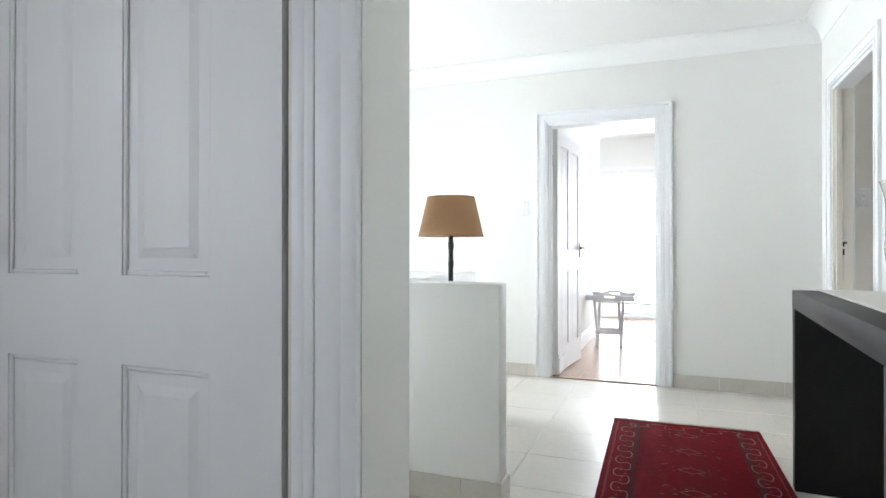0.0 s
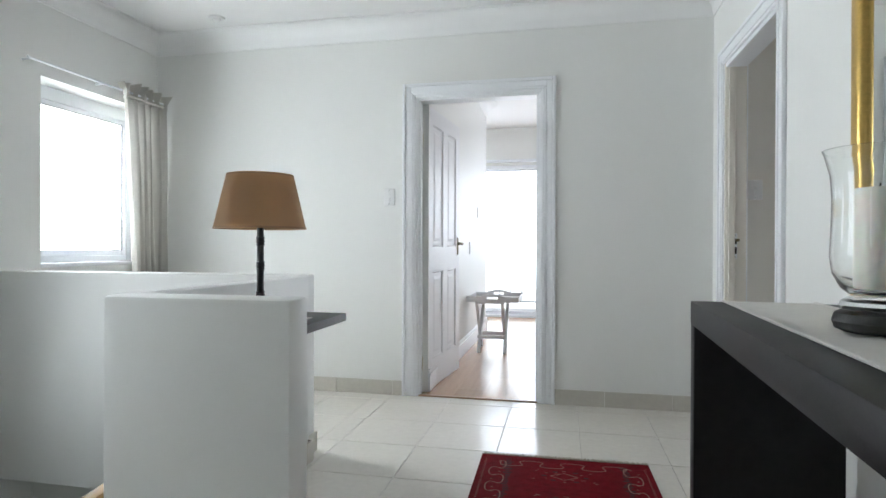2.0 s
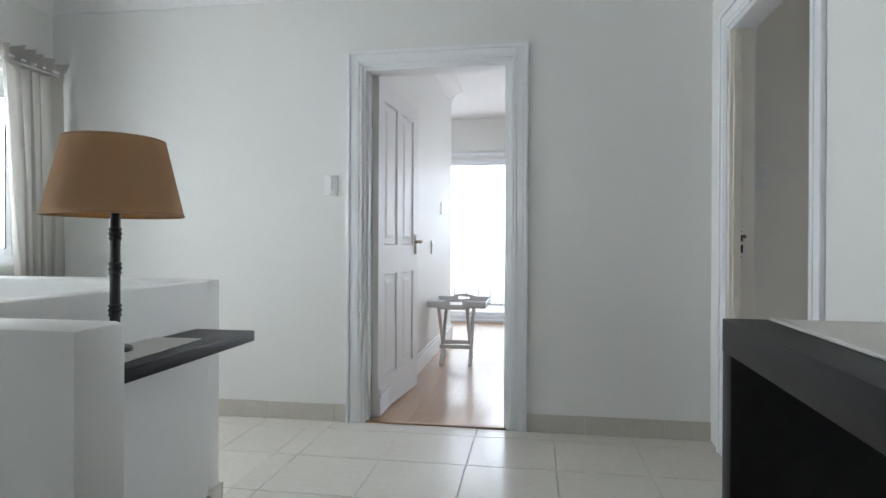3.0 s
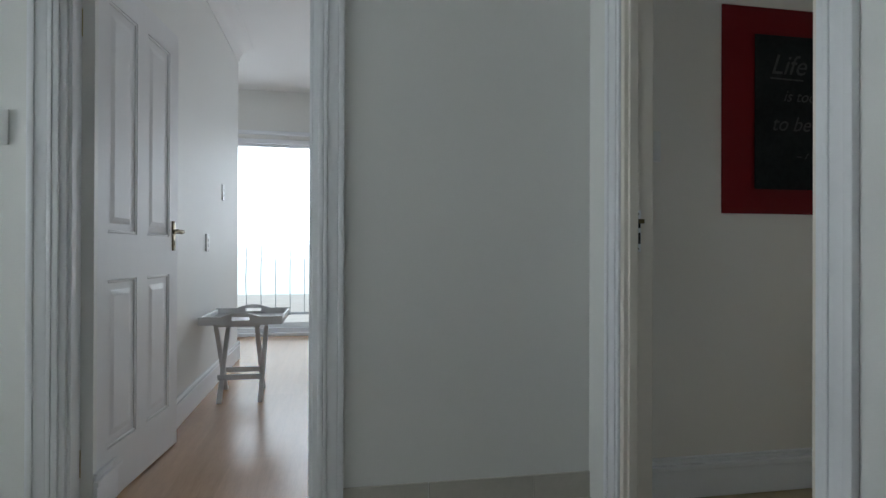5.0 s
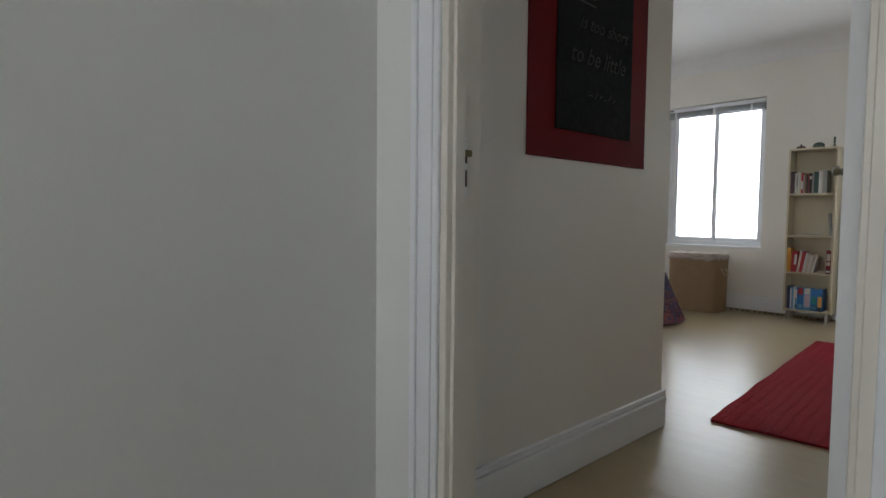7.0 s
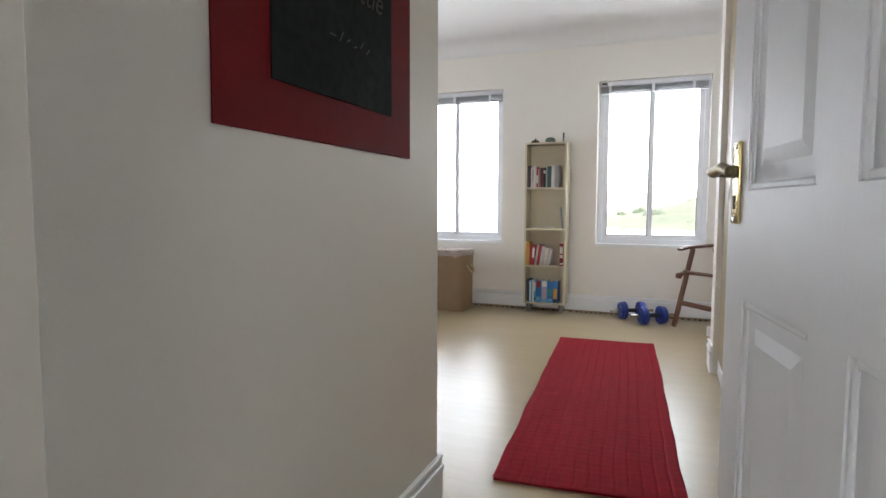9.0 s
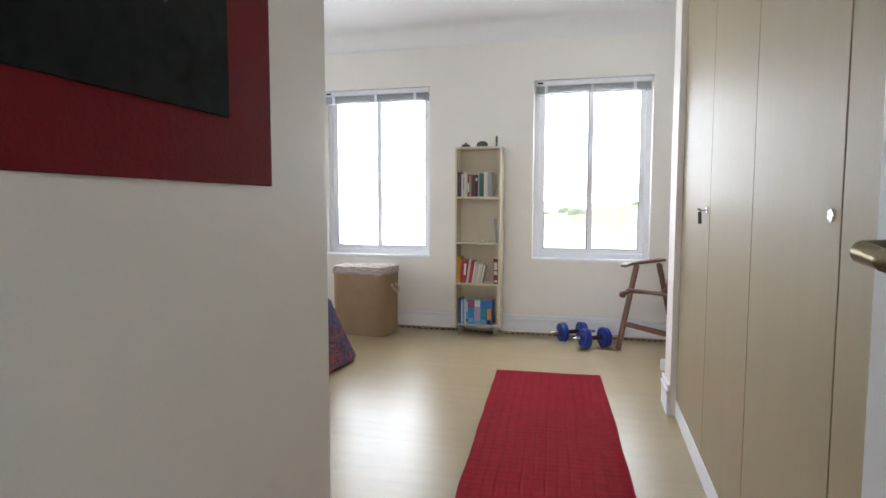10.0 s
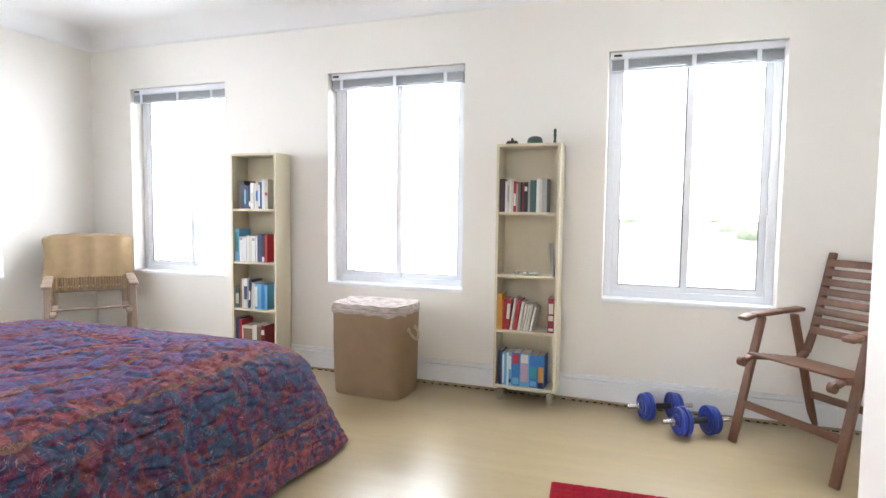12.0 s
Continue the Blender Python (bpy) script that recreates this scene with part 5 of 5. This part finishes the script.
for at in (0.545, 0.795):
    stripe = maths("LESS_THAN", maths("ABSOLUTE", maths("SUBTRACT", dist, at), 0.0), 0.007)
    col = mixed(stripe, col, gold.outputs[0])
stem = maths("LESS_THAN", maths("ABSOLUTE", maths("SUBTRACT", noise_of(11, 2.8, 1), 0.5), 0.0), 0.007)
straw = N.new("ShaderNodeRGB")
straw.outputs[0].default_value = (0.17, 0.11, 0.12, 1)
col = mixed(maths("MULTIPLY", stem, 0.7), col, straw.outputs[0])
faded = N.new("ShaderNodeHueSaturation")
faded.inputs["Saturation"].default_value = 0.8
LK(col, faded.inputs["Color"])
thread = N.new("ShaderNodeVectorMath")
thread.operation = "SCALE"
LK(faded.outputs[0], thread.inputs[0])
LK(maths("ADD", 0.4, maths("MULTIPLY", noise_of(70, 0.8, 4), 1.8)), thread.inputs["Scale"])
LK(thread.outputs[0], bs.inputs["Base Color"])
bp = N.new("ShaderNodeBump")
bp.inputs["Strength"].default_value, bp.inputs["Distance"].default_value = 0.22, 0.012
LK(noise_of(30, 1.2, 4), bp.inputs["Height"])
LK(bp.outputs[0], bs.inputs["Normal"])

quilt = thing("quilt", pose(3.64, 5.92, 0), "quilted patterned bedspread in purple, red and teal over the bed", "bedspread")
verts = []
NA, NR1 = 760, 230
HX, HY, TOP = 1.19, 0.82, 0.575
for j in range(NR1 + 1):
    f = j / NR1
    for i in range(NA):
        a = i * math.tau / NA
        c, s = math.cos(a), math.sin(a)
        r = (abs(c) ** 13 + abs(s) ** 13) ** (-1 / 13)
        q = Vector((c * r, s * r))
        if f < 0.6:
            g = f / 0.6
            e = max(0.0, (g - 0.72) / 0.28)
            x, y, z = q.x * HX * g, q.y * HY * g, TOP + 0.03 * (1 - g * g) - 0.045 * e * e
            slope = 0.0
        else:
            g = (f - 0.6) / 0.4
            b = min(1.0, g / 0.22)
            out = (0.05 * math.sin(b * math.pi / 2) + 0.17 * g) * (1 + 1.6 * max(0.0, r - 1.1))
            out += 0.022 * g * math.sin(a * 23 + 2 * math.sin(a * 5)) + 0.02 * g * noise.noise((c * 5, s * 5, 2))
            x, y = q.x * HX + c * r * out, q.y * HY + s * r * out * 0.5
            z = TOP - 0.045 - (0.5 * g if b >= 1 else 0.5 * g * (0.55 + 0.45 * b))
            z = max(0.012, z + 0.012 * noise.noise((c * 4, s * 4, 9)) * g)
        p = Vector((x * 8 + 1.3 * noise.noise((x * 4, y * 4, z * 4)), y * 12 + 1.3 * noise.noise((y * 4, x * 4, 4)), z * 11))
        d = noise.voronoi(p)[0]
        puff = 0.014 * (1 - math.exp(-18 * (d[1] - d[0]))) - 0.007 * max(0.0, 1 - 5 * abs(noise.noise((x * 9, y * 16, z * 13)))) + 0.005 * noise.noise((x * 24, y * 30, z * 24))
        n = Vector((c, s, 0)) if f >= 0.6 else Vector((0, 0, 1))
        v = Vector((x, y, z)) + n * puff
        verts.append((v.x, v.y, max(0.01, v.z)))
cuts = (0, round(0.66 * NR1), round(0.845 * NR1), NR1)
for name, j0, j1 in zip(("quilt_top", "quilt_side", "quilt_border"), cuts, cuts[1:]):
    faces = []
    for j in range(j1 - j0):
        for i in range(NA):
            a, b = j * NA + i, j * NA + (i + 1) % NA
            faces.append((a, b, b + NA, a + NA))
    me = bpy.data.meshes.new(name)
    me.from_pydata(verts[j0 * NA:(j1 + 1) * NA], [], faces)
    me.materials.append(quilt_mat)
    me.shade_smooth()
    new(name, me).parent = quilt

ns = thing("bedside_table", pose(2.86, 4.60, 0), "small cream bedside table beside the bed", "bedside table")
bm = bmesh.new()
box(bm, 0, 0.37, 0, 0.27, 0.53, 0.56, 0.004)
part("tabletop", bm, SHELFWOOD, ns)
bm = bmesh.new()
box(bm, 0.01, 0.36, 0.01, 0.26, 0.05, 0.53, 0.003)
part("body", bm, SHELFWOOD, ns)
for z in (0.08, 0.31):
    bm = bmesh.new()
    box(bm, 0.355, 0.372, 0.02, 0.25, z, z + 0.21, 0.003)
    dr = part("drawer", bm, SHELFWOOD, ns)
    bm = bmesh.new()
    rod(bm, (0.372, 0.135, z + 0.105), (0.395, 0.135, z + 0.105), 0.012, None, 14)
    part("knob", bm, STEEL, dr)
bm = bmesh.new()
box(bm, 0.01, 0.36, 0.01, 0.26, 0.0, 0.05)
part("plinth", bm, SHELFWOOD, ns)
book(pose(2.88, 4.75, 0.561, 0, 90, 0) @ pose(-0.03, 0, 0), 0.12, 0.17, 0.03, RD, None, 0, "red book lying on the bedside table")

# red ribbed floor mat
MATRED = material("red_cotton", (0.25, 0.005, 0.014), 0.9, Specular_IOR_Level=0.12, spread=0.2, scale=18, fine=240, bump=0.5)
fm = thing("floor_mat", pose(3.86, 3.54, 0.001, 0, 0, 3.9), "long red ribbed cotton mat on the laminate floor", "floor mat")
ML, MWD = 2.34, 0.665
bm = bmesh.new()
nx, ny = 220, 112
grid = []
for i in range(nx + 1):
    row = []
    for j in range(ny + 1):
        x, y = -ML / 2 + ML * i / nx, -MWD / 2 + MWD * j / ny
        seam = abs(((j / ny * 14) % 1) - 0.5) * 2
        cross = 0.0009 * math.sin(i * math.pi / 2 + 0.5 * noise.noise((x * 5, y * 9, 0)))
        z = 0.010 + 0.0025 * noise.noise((x * 3, y * 5, 1)) + (0.0 if seam > 0.86 else 0.004) + cross
        row.append(bm.verts.new((x + 0.004 * noise.noise((y * 8, x, 5)), y + 0.006 * noise.noise((x * 4, 3, y)), z)))
    grid.append(row)
for a, b in zip(grid, grid[1:]):
    for j in range(ny):
        bm.faces.new((a[j], b[j], b[j + 1], a[j + 1]))
part("ribbed_cloth", bm, MATRED, fm)
bm = bmesh.new()
box(bm, -ML / 2 + 0.004, ML / 2 - 0.004, -MWD / 2 + 0.006, MWD / 2 - 0.006, 0.0, 0.008, 0.002, 1)
part("backing", bm, MATRED, fm)


# slatted armchairs
def armchair(m, wood, label):
    """A slatted wooden folding-style armchair that faces local -y."""
    ch = thing("armchair", m, label, "armchair", "slatted armchairs")
    hw = 0.265
    for s in (-1, 1):
        x = s * hw
        bm = bmesh.new()
        bar(bm, (x, -0.30, 0.0), (x, -0.13, 0.645), 0.024, 0.045, 0.008, up=(1, 0, 0))
        part("front_leg", bm, wood, ch)
        bm = bmesh.new()
        bar(bm, (x, 0.30, 0.0), (x, 0.10, 0.645), 0.024, 0.045, 0.008, up=(1, 0, 0))
        part("rear_leg", bm, wood, ch)
        bm = bmesh.new()
        arm = [(x, -0.27, 0.640), (x, -0.20, 0.655), (x, 0.0, 0.665), (x, 0.15, 0.672)]
        for a, b in zip(arm, arm[1:]):
            bar(bm, a, b, 0.062, 0.024, 0.01)
        part("armrest", bm, wood, ch)
        bm = bmesh.new()
        xi = s * (hw - 0.034)
        rail = [(xi, -0.29, 0.435), (xi, -0.24, 0.452), (xi, -0.05, 0.43), (xi, 0.10, 0.405), (xi, 0.16, 0.44), (xi, 0.21, 0.56), (xi, 0.33, 0.97)]
        for a, b in zip(rail, rail[1:]):
            bar(bm, a, b, 0.026, 0.042, 0.009, up=(1, 0, 0))
        rod(bm, (xi - 0.013, -0.295, 0.43), (xi + 0.013, -0.295, 0.43), 0.024, None, 16)
        part("side_rail", bm, wood, ch)
    for k in range(9):
        bm = bmesh.new()
        y = -0.25 + 0.042 * k
        z = 0.472 - 0.0 - 0.0065 * k - 0.00
        box(bm, -hw + 0.022, hw - 0.022, y, y + 0.034, z - 0.012, z, 0.004)
        part("seat_slat", bm, wood, ch)
    for k in range(8):
        bm = bmesh.new()
        z = 0.56 + 0.051 * k
        y = 0.195 + (z - 0.56) * 0.293
        bar(bm, (-hw + 0.022, y, z), (hw - 0.022, y, z), 0.038, 0.012, 0.004, up=(0, 1, -0.3))
        part("back_slat", bm, wood, ch)
    for y, z in ((-0.245, 0.20), (0.24, 0.20)):
        bm = bmesh.new()
        bar(bm, (-hw, y, z), (hw, y, z), 0.02, 0.04, 0.006)
        part("stretcher", bm, wood, ch)
    return ch


TEAK = material("oiled_teak", (0.15, 0.066, 0.034), 0.42, spread=0.3, scale=5, fine=50, bump=0.08, stretch=(10, 10, 2))
PALEWOOD = material("weathered_wood", (0.30, 0.22, 0.16), 0.6, spread=0.25, scale=5, fine=50, bump=0.08, stretch=(10, 10, 2))
armchair(pose(5.80, 2.755, 0, 0, 0, -139.5), TEAK, "reddish-brown slatted wooden armchair by the window")
ch2 = armchair(pose(5.72, 7.50, 0, 0, 0, -38) @ Matrix.Diagonal((1, 1, 0.95, 1)), PALEWOOD, "weathered wooden armchair with a throw, in the corner")
throw = thing("throw_blanket", pose(5.72, 7.50, 0, 0, 0, -38) @ Matrix.Diagonal((1, 1, 0.95, 1)), "tan woven throw with a tasselled fringe over the chair back", "blanket")
TAN = material("tan_wool", (0.46, 0.33, 0.185), 0.95, spread=0.12, scale=14, fine=220, bump=0.6)
bm = bmesh.new()
prof = [(0.40, 0.60), (0.385, 0.75), (0.375, 0.88), (0.365, 0.975), (0.335, 1.005), (0.295, 0.99), (0.258, 0.90), (0.222, 0.78), (0.196, 0.69), (0.187, 0.66)]
rows = []
for k, (y, z) in enumerate(prof):
    rows.append([bm.verts.new(((u / 24 - 0.5) * (0.60 + 0.02 * math.sin(k * 1.7)), y + 0.018 * noise.noise((u * 0.4, k * 0.5, 2)) + 0.009 * math.sin(u * 1.1 + 0.4 * k), z + 0.014 * noise.noise((u * 0.3, k * 0.3, 6)) - 0.035 * abs(u / 12 - 1) ** 5)) for u in range(25)])
for a, b in zip(rows, rows[1:]):
    for i in range(24):
        bm.faces.new((a[i], a[i + 1], b[i + 1], b[i]))
bmesh.ops.solidify(bm, geom=bm.faces[:], thickness=0.006)
part("cloth", bm, TAN, throw)
bm = bmesh.new()
rng = random.Random(9)
for k in range(34):
    x = -0.295 + 0.59 * k / 33
    rod(bm, (x, 0.186, 0.665), (x + rng.uniform(-0.006, 0.006), 0.178, 0.565 + rng.uniform(-0.012, 0.012)), 0.0065, 0.008, 6)
part("tassels", bm, TAN, throw, "knotted tan tassels")

# dumbbells
BLUE = material("blue_vinyl", (0.012, 0.035, 0.26), 0.32, spread=0.1, scale=20, bump=0.05)
GRIP = material("black_grip", (0.015, 0.015, 0.016), 0.6, bump=0.3)


def dumbbell(m):
    db = thing("dumbbell", m, "blue vinyl dumbbell with a steel bar on the floor", "dumbbell", "pair of dumbbells")
    r = 0.078
    bm = bmesh.new()
    rod(bm, (-0.19, 0, r), (0.19, 0, r), 0.0125, None, 16)
    part("bar", bm, STEEL, db)
    bm = bmesh.new()
    rod(bm, (-0.062, 0, r), (0.062, 0, r), 0.0165, None, 18)
    part("grip", bm, GRIP, db)
    for s in (-1, 1):
        for k, rr in ((0, r), (1, r * 0.93)):
            bm = bmesh.new()
            x0 = s * (0.07 + 0.027 * k)
            pr = [(0.014, -0.012), (rr * 0.45, -0.012), (rr * 0.5, -0.007), (rr * 0.78, -0.007), (rr * 0.84, -0.013), (rr - 0.004, -0.013), (rr, -0.008), (rr, 0.008), (rr - 0.004, 0.013), (rr * 0.84, 0.013), (rr * 0.78, 0.007), (rr * 0.5, 0.007), (rr * 0.45, 0.012), (0.014, 0.012)]
            lathe(bm, pr, 36)
            bmesh.ops.transform(bm, matrix=pose(x0, 0, r, 0, 90), verts=bm.verts)
            part("weight_plate", bm, BLUE, db)
        bm = bmesh.new()
        rod(bm, (s * 0.112, 0, r), (s * 0.132, 0, r), 0.024, None, 6)
        part("collar", bm, STEEL, db)
    return db


d1 = dumbbell(pose(6.015, 3.50, 0, 0, 0, -66))
copy_thing(d1, pose(5.84, 3.325, 0, 0, 0, -62))

# ceiling track light
tl = thing("track_light", pose(4.6, 5.25, CEIL), "dark curved ceiling track with round white bulbs", "ceiling light")
bm = bmesh.new()
pts = [(-0.5 + 0.1 * k, 0.08 * math.sin(k * 0.62), -0.05) for k in range(11)]
for a, b in zip(pts, pts[1:]):
    rod(bm, a, b, 0.008, None, 8)
part("track", bm, BLACKMETAL, tl)
for x in (-0.45, 0.45):
    bm = bmesh.new()
    rod(bm, (x, 0.01, -0.05), (x, 0.01, 0.0), 0.012, None, 10)
    part("ceiling_mount", bm, BLACKMETAL, tl)
GLOBE = bpy.data.materials.new("lit_bulb")
GLOBE.use_nodes = True
GLOBE.node_tree.nodes["Principled BSDF"].inputs["Emission Color"].default_value = (1, 0.9, 0.75, 1)
GLOBE.node_tree.nodes["Principled BSDF"].inputs["Emission Strength"].default_value = 4.0
for k in (1, 5, 9):
    x, y, z = pts[k]
    bm = bmesh.new()
    rod(bm, (x, y, z), (x, y, z - 0.045), 0.012, 0.016, 12)
    part("lamp_holder", bm, BRASS, tl)
    bm = bmesh.new()
    bmesh.ops.create_uvsphere(bm, u_segments=20, v_segments=14, radius=0.042, matrix=Matrix.Translation((x, y, z - 0.083)))
    part("bulb", bm, GLOBE, tl, "round lit bulb")


# ---- floor pieces ----
def piece_mesh(name, w, d, h, mat, bevel=0.0012):
    bm = bmesh.new()
    box(bm, 0, w, 0, d, -h, 0, bevel, 1)
    me = bpy.data.meshes.new(name)
    bm.to_mesh(me)
    bm.free()
    me.materials.append(mat)
    return me


PIECES = {}


def lay(name, x0, x1, y0, y1, z, mat, parent, h=0.02):
    """One floor piece, sharing its mesh with pieces of the same size."""
    if x1 - x0 < 0.015 or y1 - y0 < 0.015:
        return
    key = (name, round(x1 - x0, 3), round(y1 - y0, 3), mat.name)
    if key not in PIECES:
        PIECES[key] = piece_mesh(name, key[1], key[2], h, mat, 0.0002 if name == "plank" else 0.0012)
    return copied_mesh(name, PIECES[key], (x0, y0, z), parent)


def tile_area(parent, ax, bx, ay, by, pitch=0.415, ox=-0.29, oy=3.45, joint=0.0045):
    for i in range(math.floor((ax - ox) / pitch), math.ceil((bx - ox) / pitch)):
        for j in range(math.floor((ay - oy) / pitch), math.ceil((by - oy) / pitch)):
            x, y = ox + i * pitch, oy + j * pitch
            lay("tile", max(ax, x + joint / 2), min(bx, x + pitch - joint / 2), max(ay, y + joint / 2), min(by, y + pitch - joint / 2), 0.0, TILE, parent)


floor_l = tagged(new("floor_landing"), "pale beige ceramic floor tiles with thin grout joints", "floor", kind="structure")
tile_area(floor_l, -1.238, RX, -1.7, 4.0)
tile_area(floor_l, -2.03, -1.24, -1.7, 0.29)
tile_area(floor_l, -3.0, -1.24, 2.86, 4.0)
tile_area(floor_l, RX, 1.06, 2.915, 3.74)


def plank_area(parent, ax, bx, ay, by, mat, w=0.193, l=1.21, seed=1):
    rng = random.Random(seed)
    i, x = 0, ax
    while x < bx:
        y = ay - rng.uniform(0, l)
        while y < by:
            lay("plank", x + 0.0001, min(bx, x + w - 0.0001), max(ay, y + 0.0001), min(by, y + l - 0.0001), 0.0, mat, parent, 0.012)
            y += l
        x += w


floor_b = tagged(new("floor_bedroom"), "pale birch laminate planks with a soft gloss", "floor", kind="structure")
plank_area(floor_b, 1.06, 2.44, 2.36, 3.915, BIRCH, seed=3)
plank_area(floor_b, 2.44, 4.67, 2.36, 8.03, BIRCH, seed=4)
plank_area(floor_b, 4.67, WX, 2.02, 8.03, BIRCH, seed=5)
floor_r = tagged(new("floor_room"), "warm oak laminate planks with a soft gloss", "floor", kind="structure")
plank_area(floor_r, -0.9, 2.2, 4.04, 8.57, OAK, seed=6)
plank_area(floor_r, -2.18, -0.9, 7.2, 8.57, OAK, seed=7)

base_t = tagged(new("baseboard_landing"), "beige ceramic skirting tiles along the landing walls", "baseboard", kind="structure")


def skirt_tiles(x0, y0, x1, y1, n, start=0.0):
    """Upright skirting tiles along a wall whose face looks along n."""
    length = math.hypot(x1 - x0, y1 - y0)
    ux, uy = (x1 - x0) / length, (y1 - y0) / length
    at = -start
    while at < length:
        a, b = max(0, at + 0.0015), min(length, at + 0.4135)
        if b - a > 0.02:
            key = ("skirt", round(b - a, 3))
            if key not in PIECES:
                PIECES[key] = piece_mesh("skirting_tile", key[1], 0.009, 0.1, SKIRT_TILE)
            ob = copied_mesh("skirting_tile", PIECES[key], (0, 0, 0), base_t)
            u, v = Vector((ux, uy, 0)), Vector((n[0], n[1], 0))
            if u.cross(v).z < 0:
                u, a = -u, b
            m = Matrix((u, v, Vector((0, 0, 1)))).transposed().to_4x4()
            m.translation = Vector((x0 + ux * a, y0 + uy * a, 0.1))
            ob.matrix_basis = m
        at += 0.415


skirt_tiles(-3.0, 4.0, -1.057, 4.0, (0, -1), 0.2)
skirt_tiles(-0.015, 4.0, RX, 4.0, (0, -1), 0.1)
skirt_tiles(RX, -1.7, RX, 2.78, (-1, 0))
skirt_tiles(-1.19, 2.74, -1.19, 2.86, (1, 0))
skirt_tiles(-3.0, 2.86, -1.18, 2.86, (0, 1))
skirt_tiles(-1.15, 2.74, -1.19, 2.74, (0, -1))
skirt_tiles(-0.665, 1.545, -0.665, 1.66, (1, 0))
skirt_tiles(-1.24, 1.545, -0.656, 1.545, (0, -1))
skirt_tiles(-1.15, 1.66, -0.656, 1.66, (0, 1))
skirt_tiles(-1.15, 1.67, -1.15, 2.74, (1, 0))
